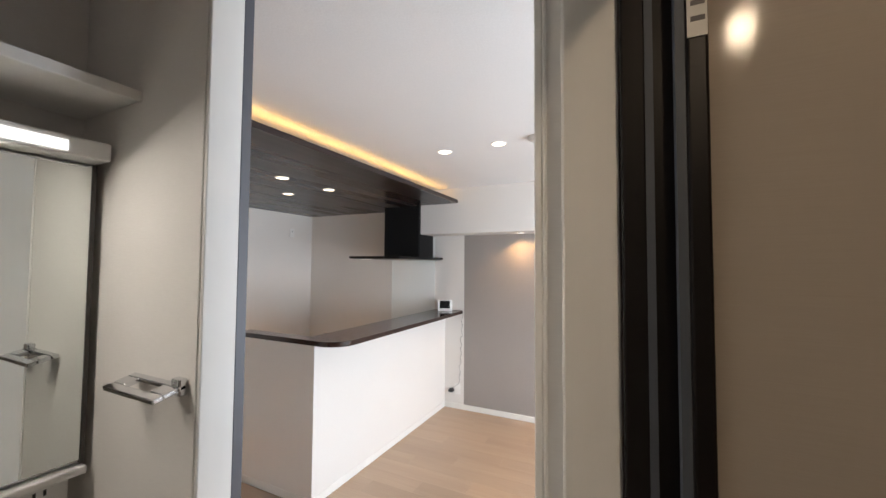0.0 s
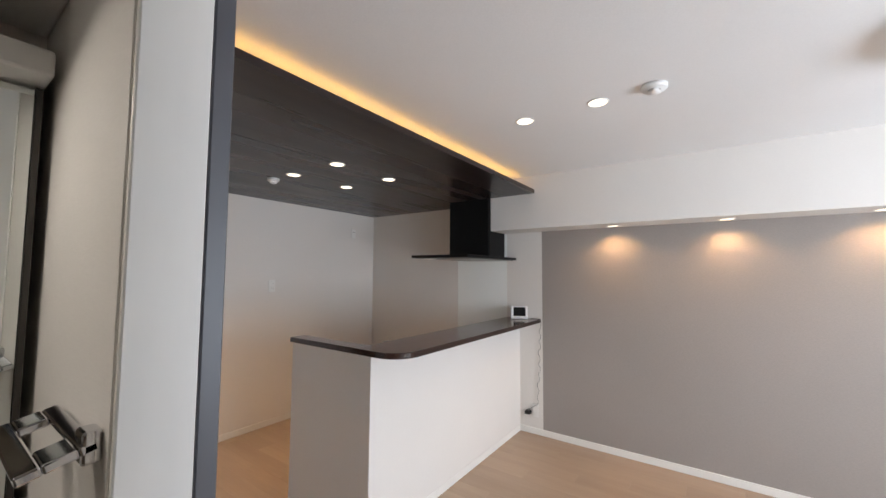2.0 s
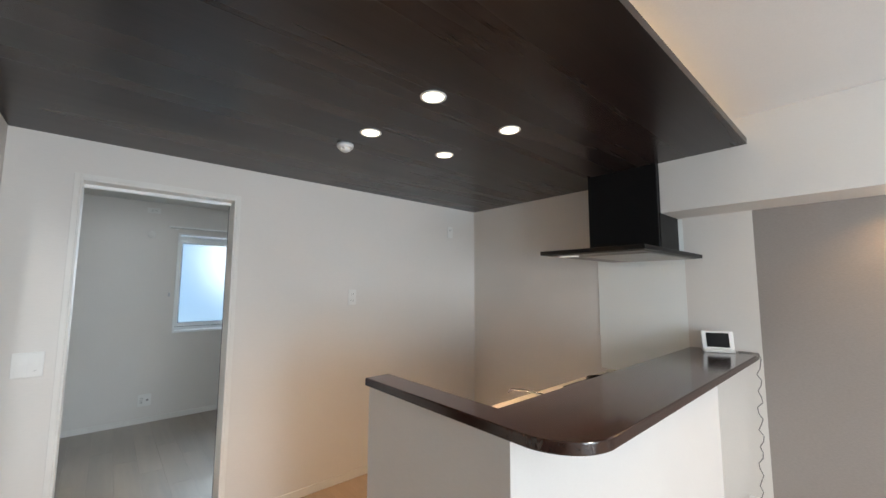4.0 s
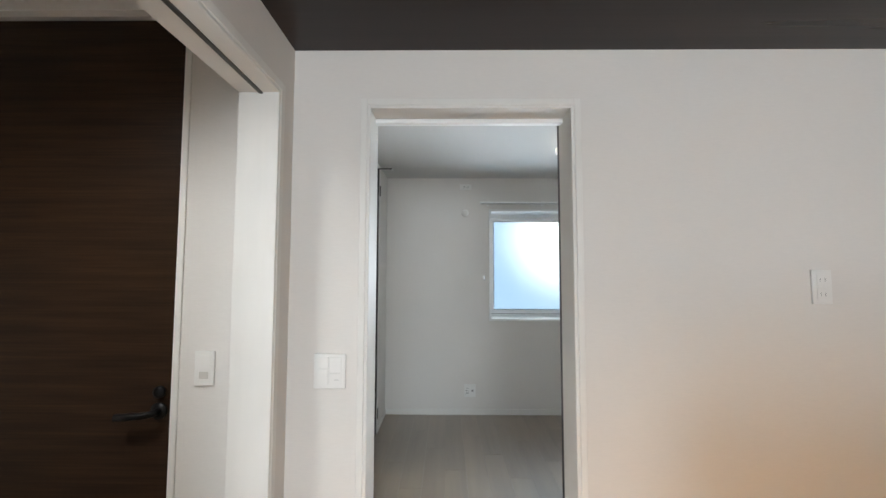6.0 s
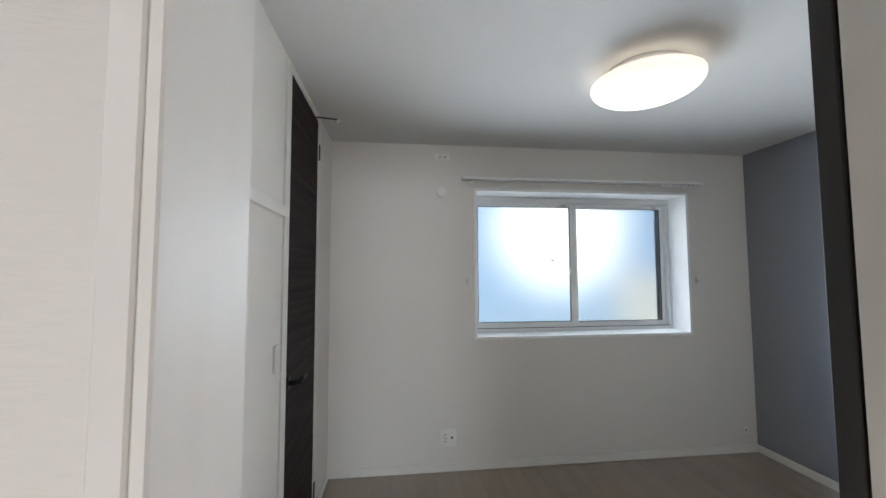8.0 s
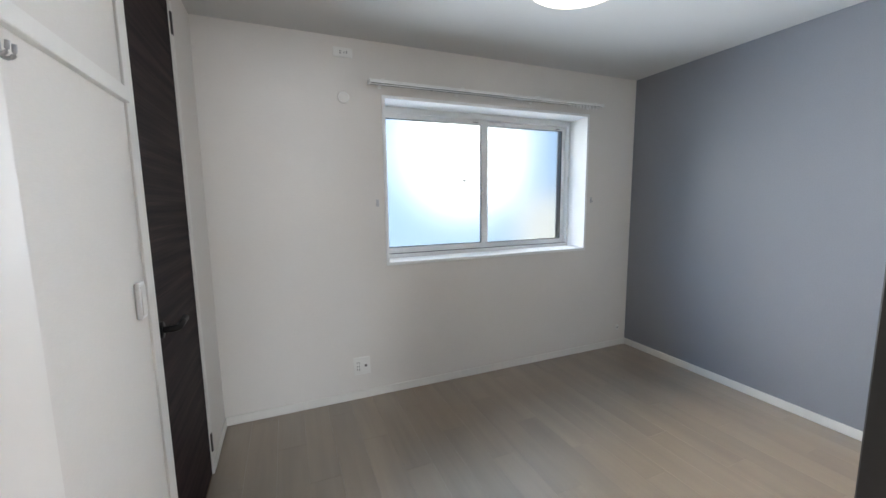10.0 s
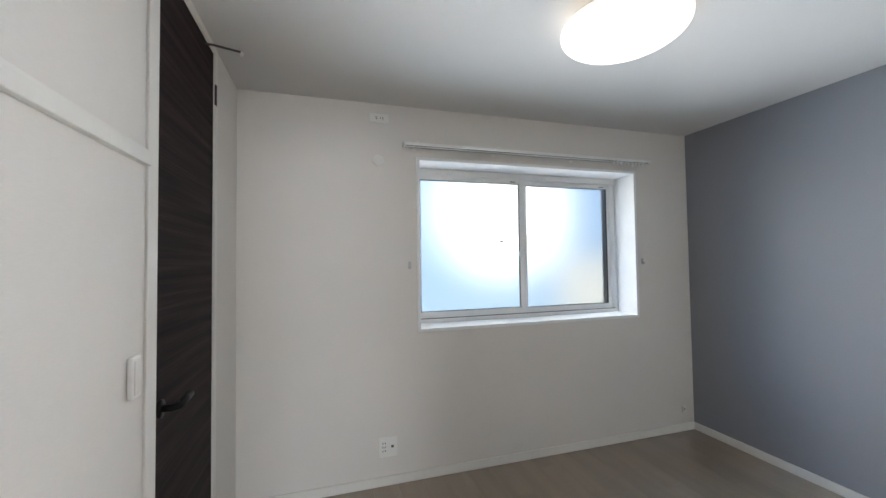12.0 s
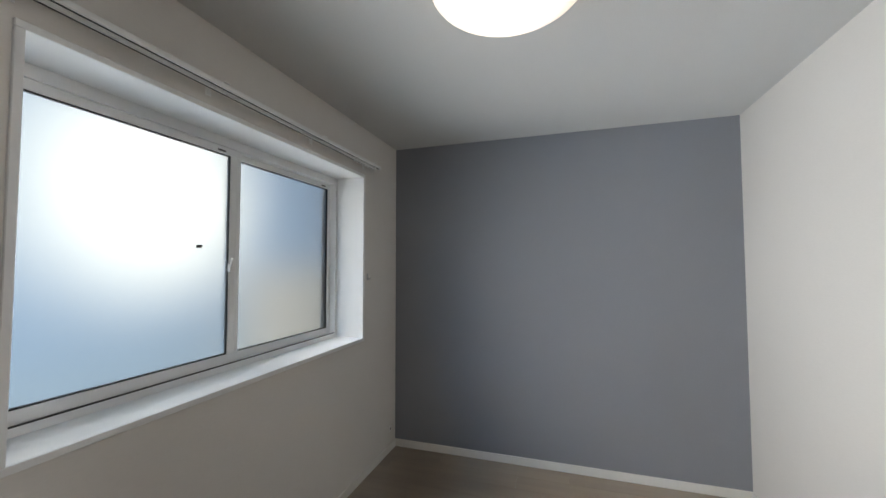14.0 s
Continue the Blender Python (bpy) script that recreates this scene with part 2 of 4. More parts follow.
def lathe(profile, centre, axis="z", steps=40):
    """A turned solid: profile rows of (radius, height), about an axis through centre."""
    bm = bmesh.new()
    rings = []
    for r, h in profile:
        ring = []
        for k in range(steps):
            a = 2 * math.pi * k / steps
            p = {"z": (r * math.cos(a), r * math.sin(a), h), "y": (r * math.cos(a), h, r * math.sin(a)), "x": (h, r * math.cos(a), r * math.sin(a))}[axis]
            ring.append(bm.verts.new(Vector(centre) + Vector(p)))
        rings.append(ring)
    for a, b in zip(rings, rings[1:]):
        for k in range(steps):
            f = bm.faces.new((a[k], a[(k + 1) % steps], b[(k + 1) % steps], b[k]))
            f.smooth = True
    if profile[0][0] < 0.001:
        bm.faces.new(rings[0])
        bm.faces.new(rings[-1])
    else:
        for k in range(steps):
            bm.faces.new((rings[-1][k], rings[-1][(k + 1) % steps], rings[0][(k + 1) % steps], rings[0][k]))
    bmesh.ops.recalc_face_normals(bm, faces=bm.faces[:])
    return bm


def tube(points, radius, steps=8, bm=None):
    """A round bar along a line of points."""
    bm = bm or bmesh.new()
    pts = [Vector(p) for p in points]
    rings = []
    for i, p in enumerate(pts):
        d = (pts[min(i + 1, len(pts) - 1)] - pts[max(i - 1, 0)]).normalized()
        up = Vector((0, 0, 1)) if abs(d.z) < 0.9 else Vector((1, 0, 0))
        s = d.cross(up).normalized()
        u = s.cross(d)
        rings.append([bm.verts.new(p + radius * (math.cos(a) * s + math.sin(a) * u)) for a in (2 * math.pi * k / steps for k in range(steps))])
    new_faces = []
    for a, b in zip(rings, rings[1:]):
        for k in range(steps):
            f = bm.faces.new((a[k], a[(k + 1) % steps], b[(k + 1) % steps], b[k]))
            f.smooth = True
            new_faces.append(f)
    new_faces += [bm.faces.new(rings[0]), bm.faces.new(rings[-1])]
    bmesh.ops.recalc_face_normals(bm, faces=new_faces)
    return bm


def prism(outline, z0, z1, bevel=0.0):
    """An upright solid over an outline in plan."""
    bm = bmesh.new()
    low = [bm.verts.new((x, y, z0)) for x, y in outline]
    high = [bm.verts.new((x, y, z1)) for x, y in outline]
    count = len(outline)
    bottom, top = bm.faces.new(low[::-1]), bm.faces.new(high)
    for k in range(count):
        bm.faces.new((low[k], low[(k + 1) % count], high[(k + 1) % count], high[k]))
    bmesh.ops.recalc_face_normals(bm, faces=bm.faces[:])
    if bevel:
        bmesh.ops.bevel(bm, geom=list(top.edges) + list(bottom.edges), offset=bevel, segments=3, affect="EDGES", profile=0.5)
    return bm


def mesh_of(name, bm, mat):
    me = bpy.data.meshes.new(name)
    bm.to_mesh(me)
    bm.free()
    me.materials.append(mat)
    return me


def solid(name, bm, mat, label="", category="", group="", kind=""):
    """A top-level mesh."""
    ob = new(name, mesh_of(name, bm, mat))
    ORIGIN[ob] = Vector((0, 0, 0))
    return tagged(ob, label, category, group, kind)


def thing(name, base, label, category, group="", kind=""):
    """An Empty at a thing's base, for its parts."""
    ob = new(name)
    ob.location, ob.empty_display_size = base, 0.05
    ORIGIN[ob] = Vector(base)
    return tagged(ob, label, category, group, kind)


def part(name, bm, mat, parent, label=""):
    bmesh.ops.translate(bm, verts=bm.verts[:], vec=-ORIGIN[parent])
    ob = new(name, mesh_of(name, bm, mat))
    ob.parent = parent
    ORIGIN[ob] = ORIGIN[parent]
    return tagged(ob, label)


def structure(name, bm, mat, label, category):
    return solid(name, bm, mat, label, category, kind="structure")


def wall_along_y(name, xs, ys, zs, openings, mat, label):
    """A wall that runs along y, with openings (y0, y1, z0, z1)."""
    items, at = [], ys[0]
    for y0, y1, z0, z1 in sorted(openings):
        items.append((xs, (at, y0), zs))
        if z0 > zs[0]:
            items.append((xs, (y0, y1), (zs[0], z0)))
        if z1 < zs[1]:
            items.append((xs, (y0, y1), (z1, zs[1])))
        at = y1
    items.append((xs, (at, ys[1]), zs))
    return structure(name, boxes(*items), mat, label, "wall")


def wall_along_x(name, xs, ys, zs, openings, mat, label):
    """A wall that runs along x, with openings (x0, x1, z0, z1)."""
    items, at = [], xs[0]
    for x0, x1, z0, z1 in sorted(openings):
        items.append(((at, x0), ys, zs))
        if z0 > zs[0]:
            items.append(((x0, x1), ys, (zs[0], z0)))
        if z1 < zs[1]:
            items.append(((x0, x1), ys, (z1, zs[1])))
        at = x1
    items.append(((at, xs[1]), ys, zs))
    return structure(name, boxes(*items), mat, label, "wall")


# ---- the plan ----
EAST, KITCHEN_Y, BED_FRONT, WINDOW_Y = 4.36, 3.615, 3.755, 6.152
WEST_LDK, WEST_HALL, WASH_WALL, BED_WEST, WASH_LDK = 1.072, 0.946, 0.965, 1.017, 1.045
SOUTH = -3.30
DOOR_X, DOOR_TOP, TALL = (1.345, 2.099), 2.04, 2.385
HALL_Y, WASH_Y = (2.69, 3.495), (-0.232, 0.543)
WIN_X, WIN_Z = (2.075, 3.833), (0.935, 2.069)
CLOSET_Y, CLOSET_TOP = (5.050, 5.709), 2.376

wall_along_x("wall_north_kitchen", (-1.2, EAST), (KITCHEN_Y, BED_FRONT), (0, 2.55),
             [(*DOOR_X, 0, DOOR_TOP), (-0.15, 0.69, 0, TALL)], WALL, "white wallpapered wall between kitchen and bedroom")
wall_along_y("wall_east_kitchen", (EAST, 4.5), (1.311, 3.70), (0, 2.55), [], WALL, "white wallpapered kitchen end wall")
wall_along_y("wall_east_living", (EAST, 4.5), (SOUTH, 1.311), (0, 2.55), [], TAUPE, "taupe textured accent wall of the living room")
wall_along_y("wall_east_bedroom", (EAST, 4.5), (3.70, 6.45), (0, 2.55), [], SLATE, "slate grey accent wall of the bedroom")
wall_along_x("wall_north_window", (0.86, EAST), (WINDOW_Y, 6.45), (0, 2.55), [(*WIN_X, *WIN_Z)], WALL, "white wallpapered bedroom wall with a wide window")
wall_along_y("wall_west_bedroom", (0.86, BED_WEST), (BED_FRONT, WINDOW_Y), (0, 2.55), [(*CLOSET_Y, 0, CLOSET_TOP)], WALL,
             "white wallpapered bedroom wall with a closet door")
wall_along_y("wall_west_living", (WEST_HALL, WEST_LDK), (1.25, KITCHEN_Y), (0, 2.55), [(*HALL_Y, 0, DOOR_TOP)], WALL,
             "white wallpapered wall with the hall opening")
wall_along_y("wall_washroom_door", (WASH_WALL, WASH_LDK), (WASH_Y[0], 1.25), (0, 2.55), [(WASH_Y[0] + 0.0001, WASH_Y[1], 0, TALL)], WALL,
             "white wallpapered wall with the washroom doorway")
wall_along_y("wall_west_south", (WASH_WALL, 1.27), (SOUTH, WASH_Y[0]), (0, 2.55), [], WALL, "white wallpapered wall beside the washroom doorway")
structure("trim", boxes(((WASH_LDK + 0.006, 1.275), (WASH_Y[0] - 0.004, WASH_Y[0] + 0.008), (0, TALL)), bevel=0.002, segments=1), TRIM, "white board lining the deep side of the washroom doorway", "trim")
wall_along_x("wall_south", (WEST_LDK, EAST), (SOUTH - 0.15, SOUTH), (0, 2.55), [(1.4, 4.0, 0.05, 2.15)], WALL, "white wallpapered wall with the balcony opening")
wall_along_x("wall_washroom_back", (-1.2, WASH_WALL), (1.14, 1.25), (0, 2.55), [], WALL, "white wallpapered washroom back wall")
wall_along_x("wall_bath", (-1.2, WASH_WALL), (-0.397, -0.269), (0, 2.55), [(0.02, 0.92, 0.0, 2.03)], WALL, "white wallpapered wall with the bathroom doorway")
wall_along_y("wall_west_end", (-1.32, -1.2), (-2.2, BED_FRONT), (0, 2.55), [], WALL, "white wallpapered end wall of washroom and hall")
wall_along_x("wall_bath_end", (-1.2, WASH_WALL), (-2.3, -2.2), (0, 2.55), [], BATHWALL, "beige bathroom end wall")
wall_along_x("wall_closet_back", (-0.1, 0.86), (4.9, 4.98), (0, 2.55), [], WALL, "plain closet side wall")

structure("ceiling_living", boxes(((WEST_LDK, EAST), (SOUTH, KITCHEN_Y), (LDK_Z, 2.55))), CEIL, "white papered living room ceiling", "ceiling")
structure("ceiling_bedroom", boxes(((BED_WEST, EAST), (BED_FRONT, WINDOW_Y), (BED_Z, 2.55))), CEIL_BED_SHADED, "white papered bedroom ceiling, its shade put into the colour", "ceiling")
structure("ceiling_washroom", boxes(((-1.2, WASH_WALL), (-0.269, 1.14), (2.42, 2.55))), CEIL, "white washroom ceiling", "ceiling")
structure("ceiling_bath", boxes(((-1.2, WASH_WALL), (-2.2, -0.397), (2.2, 2.55))), CEIL, "white bathroom ceiling", "ceiling")
structure("ceiling_hall", boxes(((-1.2, WEST_HALL), (1.25, KITCHEN_Y), (2.41, 2.55))), CEIL, "white hall ceiling", "ceiling")
structure("beam", boxes(((4.06, EAST), (SOUTH, 1.711), (BEAM_Z, LDK_Z)), bevel=0.003), WALL, "white boxed-in beam above the accent wall", "beam")

floor_living = structure("floor_living", boxes(((WASH_WALL, EAST), (SOUTH, KITCHEN_Y + 0.09), (-0.15, -0.010))), JOINT, "pale oak plank living room floor", "floor")
floor_bed = structure("floor_bedroom", boxes(((0.86, EAST), (KITCHEN_Y + 0.09, WINDOW_Y), (-0.15, -0.010))), JOINT, "greyish oak plank bedroom floor", "floor")
structure("floor_washroom", boxes(((-1.2, WASH_WALL), (-2.2, 1.25), (-0.15, 0.0))), VINYL, "beige vinyl washroom floor", "floor")
structure("floor_hall", boxes(((-1.2, WASH_WALL), (1.25, 3.70), (-0.15, 0.0))), PLANK, "oak hall floor", "floor")

# dark lowered ceiling over the kitchen: a lip, the body set back, and fine joints between its sheets
soffit = boxes(((WEST_LDK, 4.06), (1.262, 1.280), (SOFFIT_Z, SOFFIT_Z + 0.034)), ((WEST_LDK, 4.06), (1.280, 1.715), (SOFFIT_Z, SOFFIT_Z + 0.024)),
               ((WEST_LDK, EAST), (1.715, KITCHEN_Y), (SOFFIT_Z, LDK_Z)), ((WEST_LDK, 4.06), (1.58, 1.715), (SOFFIT_Z + 0.024, LDK_Z)))
structure("ceiling_kitchen", soffit, SOFFIT, "dark wood-grain lowered kitchen ceiling with a light cove", "ceiling")
solid("cove_strip", boxes(((WEST_LDK + 0.02, 4.02), (1.425, 1.439), (SOFFIT_Z + 0.025, SOFFIT_Z + 0.036))), GLOW_COVE, "warm LED strip lying on the dark lowered ceiling", "light strip")


def skirting(items, label):
    structure("baseboard", boxes(*items, bevel=0.003, segments=1), TRIM, label, "baseboard")


BB = 0.058
skirting([((EAST - 0.010, EAST), (SOUTH, 1.311), (0, BB))], "white baseboard along the taupe wall")
skirting([((EAST - 0.010, EAST), (1.311, 1.543), (0, BB))], "white baseboard along the kitchen end wall")
skirting([((2.13, EAST), (KITCHEN_Y - 0.010, KITCHEN_Y), (0, BB))], "white baseboard along the kitchen back wall")
skirting([((WEST_LDK, 1.325), (KITCHEN_Y - 0.010, KITCHEN_Y), (0, BB))], "white baseboard beside the bedroom doorway")
skirting([((WEST_LDK, WEST_LDK + 0.010), (1.4, 2.65), (0, BB))], "white baseboard along the living room wall")
skirting([((BED_WEST, EAST), (WINDOW_Y - 0.010, WINDOW_Y), (0, BB))], "white baseboard under the bedroom window")
skirting([((EAST - 0.010, EAST), (BED_FRONT, WINDOW_Y - 0.010), (0, BB))], "white baseboard along the slate wall")
skirting([((BED_WEST, BED_WEST + 0.010), (5.733, WINDOW_Y - 0.010), (0, BB))], "white baseboard beside the closet door")
skirting([((BED_WEST, BED_WEST + 0.010), (BED_FRONT, 5.015), (0, BB))], "white baseboard along the bedroom wall")
skirting([((2.12, EAST - 0.010), (BED_FRONT, BED_FRONT + 0.010), (0, BB))], "white baseboard along the bedroom front wall")


def casing_x(xs, ys, top, w, lap, label, name="door_1"):
    """The lining and architraves of a doorway in a wall along x."""
    x0, x1 = xs
    y0, y1 = ys
    d = thing(name, ((x0 + x1) / 2, (y0 + y1) / 2, 0), label, "door frame", kind="structure")
    for a, b in ((x0, x0 + 0.012), (x1 - 0.012, x1)):
        part("jamb", boxes(((a, b), (y0 - lap + 0.002, y1 + lap - 0.002), (0, top)), bevel=0.002, segments=1), TRIM, d)
    part("head", boxes(((x0 + 0.012, x1 - 0.012), (y0 - lap + 0.002, y1 + lap - 0.002), (top - 0.012, top)), bevel=0.002, segments=1), TRIM, d)
    for ya, yb in ((y0 - lap, y0), (y1, y1 + lap)):
        part("architrave", boxes(((x0 - w, x0), (ya, yb), (0, top + w)), bevel=0.002, segments=1), TRIM, d)
        part("architrave", boxes(((x1, x1 + w), (ya, yb), (0, top + w)), bevel=0.002, segments=1), TRIM, d)
        part("architrave", boxes(((x0, x1), (ya, yb), (top, top + w)), bevel=0.002, segments=1), TRIM, d)
    return d


def casing_y(xs, ys, top, w, lap, label, name="door_1"):
    """The lining and architraves of a doorway in a wall along y."""
    x0, x1 = xs
    y0, y1 = ys
    d = thing(name, ((x0 + x1) / 2, (y0 + y1) / 2, 0), label, "door frame", kind="structure")
    for a, b in ((y0, y0 + 0.012), (y1 - 0.012, y1)):
        part("jamb", boxes(((x0 - lap + 0.002, x1 + lap - 0.002), (a, b), (0, top)), bevel=0.002, segments=1), TRIM, d)
    part("head", boxes(((x0 - lap + 0.002, x1 + lap - 0.002), (y0 + 0.012, y1 - 0.012), (top - 0.012, top)), bevel=0.002, segments=1), TRIM, d)
    for xa, xb in ((x0 - lap, x0), (x1, x1 + lap)):
        part("architrave", boxes(((xa, xb), (y0 - w, y0), (0, top + w)), bevel=0.002, segments=1), TRIM, d)
        part("architrave", boxes(((xa, xb), (y1, y1 + w), (0, top + w)), bevel=0.002, segments=1), TRIM, d)
        part("architrave", boxes(((xa, xb), (y0, y1), (top, top + w)), bevel=0.002, segments=1), TRIM, d)
    return d


bed_frame = casing_x(DOOR_X, (KITCHEN_Y, BED_FRONT), DOOR_TOP, 0.024, 0.008, "white frame of the bedroom doorway", "door_1")
part("rail", boxes(((DOOR_X[0] + 0.012, DOOR_X[1] - 0.012), (BED_FRONT - 0.05, BED_FRONT - 0.02), (DOOR_TOP - 0.030, DOOR_TOP - 0.012)), bevel=0.003, segments=1), ALU, bed_frame, "aluminium sliding door rail")
hall_frame = casing_y((WEST_HALL, WEST_LDK), HALL_Y, DOOR_TOP, 0.03, 0.008, "white frame of the hall opening", "door_2")
part("rail", boxes(((WEST_LDK - 0.062, WEST_LDK - 0.050), (HALL_Y[0] + 0.012, HALL_Y[1] - 0.012), (DOOR_TOP - 0.017, DOOR_TOP - 0.012))), GUNMETAL, hall_frame, "dark sliding door rail")
wash_frame = casing_y((WASH_WALL, WASH_LDK), WASH_Y, TALL, 0.006, 0.004, "white frame of the washroom doorway", "door_3")
part("strike_plate", boxes(((1.0, 1.03), (WASH_Y[0] + 0.012, WASH_Y[0] + 0.015), (0.93, 1.05)), bevel=0.001, segments=1), STEEL, wash_frame, "steel strike plate")

# ---- doors ----


def sliding_leaf(xs, ys, edge, label, mat=LEAF_EDGE):
    leaf = thing("sliding_door", ((xs[0] + xs[1]) / 2, (ys[0] + ys[1]) / 2, 0.005), label, "sliding door", "dark sliding doors")
    part("panel", boxes((xs, ys, (0.006, edge)), bevel=0.002, segments=1), mat, leaf)
    return leaf


leaf_a = sliding_leaf((2.091, 2.88), (3.768, 3.80), 2.06, "dark sliding door leaf parked open inside the bedroom", LEAF_FACE)
part("door_pull", boxes(((2.13, 2.15), (3.8002, 3.806), (0.9, 1.1)), bevel=0.002, segments=1), STEEL, leaf_a, "steel door pull")
leaf_b = sliding_leaf((1.0515, 1.080), (0.538, 1.37), TALL + 0.01, "dark grey sliding door leaf parked open beside the washroom doorway")
part("door_pull", lathe([(0.0001, 0), (0.009, 0), (0.009, 0.002), (0.0001, 0.0025)], (1.066, 0.5365, 0.97), "y", 16), STEEL, leaf_b, "small steel pull in the edge")


def lever(parent, at, out, along, mat, drop=0.0):
    """A lever handle: a rose, a neck and a bar."""
    at, out, along = Vector(at), Vector(out), Vector(along)
    axis = "x" if abs(out.x) > 0.5 else "y"
    s = out.x + out.y
    h = part("handle", lathe([(0.0001, 0), (0.029, 0), (0.029, 0.007 * s), (0.0001, 0.009 * s)], at, axis, 24), mat, parent, "black lever handle")
    p = at + out * 0.05
    part("lever", tube([at + out * 0.006, at + out * 0.035, p + along * 0.012, p + along * 0.06 + Vector((0, 0, drop * 0.5)), p + along * 0.115 + Vector((0, 0, drop))], 0.012, 10), mat, h)
    return h


closet = thing("closet_door", (BED_WEST, sum(CLOSET_Y) / 2, 0), "tall closed closet door in dark walnut grain with black lever", "door")
part("panel", boxes(((BED_WEST - 0.036, BED_WEST - 0.002), (CLOSET_Y[0] + 0.047, CLOSET_Y[1] - 0.014), (0.008, CLOSET_TOP - 0.014)), bevel=0.0015, segments=1), WALNUT, closet)
for y0, y1, z0, z1 in ((CLOSET_Y[0] - 0.022, CLOSET_Y[0] + 0.045, 0, CLOSET_TOP + 0.016), (CLOSET_Y[1] - 0.012, CLOSET_Y[1] + 0.022, 0, CLOSET_TOP + 0.016),
                       (CLOSET_Y[0] + 0.045, CLOSET_Y[1] - 0.012, CLOSET_TOP - 0.012, CLOSET_TOP + 0.016)):
    part("architrave", boxes(((BED_WEST - 0.05, BED_WEST + 0.008), (y0, y1), (z0, z1)), bevel=0.002, segments=1), TRIM, closet, "white architrave")
lever(closet, (BED_WEST - 0.002, CLOSET_Y[0] + 0.095, 0.940), (1, 0, 0), (0, 1, 0), BLACK, 0.006)
for z in (0.17, 2.17):
    hinge = part("hinge", boxes(((BED_WEST + 0.001, BED_WEST + 0.011), (CLOSET_Y[1] - 0.013, CLOSET_Y[1] + 0.004), (z - 0.05, z + 0.05)), bevel=0.003, segments=1), GUNMETAL, closet, "dark metal hinge")
catch = part("door_stay", tube([(1.012, 5.565, 2.335), (1.04, 5.585, 2.345), (1.137, 5.650, 2.362)], 0.0052, 8), GUNMETAL, closet, "thin dark steel door stay")
part("tip", lathe([(0.0001, -0.012), (0.008, -0.010), (0.009, 0), (0.006, 0.008), (0.0001, 0.01)], (1.141, 5.653, 2.357), "z", 14), PLASTIC, catch)

hall_door = thing("hall_door", (0.2, KITCHEN_Y, 0), "closed dark brown wooden hall door with black lever and lock", "door")
part("panel", boxes(((-0.135, 0.662), (KITCHEN_Y + 0.004, KITCHEN_Y + 0.042), (0.008, TALL - 0.012)), bevel=0.002, segments=1), BROWN, hall_door)
part("jamb", boxes(((0.665, 0.69), (KITCHEN_Y - 0.006, KITCHEN_Y + 0.06), (0, TALL)), bevel=0.002, segments=1), TRIM, hall_door)
part("jamb", boxes(((-0.15, -0.138), (KITCHEN_Y - 0.006, KITCHEN_Y + 0.06), (0, TALL)), bevel=0.002, segments=1), TRIM, hall_door)
lever(hall_door, (0.622, KITCHEN_Y + 0.004, 0.94), (0, -1, 0), (-1, 0, 0), BLACK, -0.008)
part("thumb_turn", lathe([(0.0001, 0), (0.021, 0), (0.021, -0.01), (0.012, -0.016), (0.0001, -0.018)], (0.622, KITCHEN_Y + 0.004, 1.005), "y", 20), BLACK, hall_door, "round black lock")

# ---- bathroom doorway ----
bath_frame = thing("bath_door_frame", (0.92, -0.35, 0), "black aluminium bathroom door frame", "door frame", kind="structure")
part("trim", boxes(((0.905, 0.952), (-0.332, -0.266), (0, 2.06)), bevel=0.004), TRIM, bath_frame, "white trim board")
part("jamb", boxes(((0.888, 0.919), (-0.397, -0.3335), (0, 2.03)), bevel=0.003), BLACKALU, bath_frame)
part("seal", boxes(((0.884, 0.8875), (-0.366, -0.358), (0, 2.02))), GASKET, bath_frame)
part("jamb", boxes(((0.021, 0.045), (-0.397, -0.272), (0, 2.03)), bevel=0.003), BLACKALU, bath_frame)
part("head", boxes(((0.045, 0.888), (-0.397, -0.272), (1.99, 2.03)), bevel=0.003), BLACKALU, bath_frame)
bath_door = thing("bath_door", (0.87, -0.75, 0), "open bathroom door with black stiles and a beige translucent panel", "door")
part("stile", boxes(((0.855, 0.884), (-0.412, -0.393), (0.02, 1.985)), bevel=0.003), BLACKALU, bath_door)
part("gasket", boxes(((0.858, 0.880), (-0.3925, -0.384), (0.02, 1.985))), GASKET, bath_door, "blue-grey rubber gasket")
part("stile", boxes(((0.855, 0.884), (-1.15, -1.112), (0.02, 1.985)), bevel=0.003), BLACKALU, bath_door)
part("panel", boxes(((0.864, 0.876), (-1.112, -0.412), (0.02, 1.985))), BATHPANEL, bath_door, "beige ribbed translucent panel")
st = part("sticker", boxes(((0.8538, 0.8548), (-0.411, -0.394), (1.825, 1.935))), STICKER, bath_door, "small white notice sticker")
for k in range(5):
    part("print", boxes(((0.8532, 0.8537), (-0.409, -0.397), (1.84 + k * 0.016, 1.845 + k * 0.016))), INK, st)
bath_lamp = thing("bath_lamp", (0.15, -0.60, 2.2), "round warm bathroom ceiling lamp", "ceiling light")
part("shade", lathe([(0.0001, 0), (0.031, 0), (0.031, -0.010), (0.026, -0.017), (0.0001, -0.022)], (0.15, -0.60, 2.2), "z", 32), GLOW_BATH, bath_lamp)

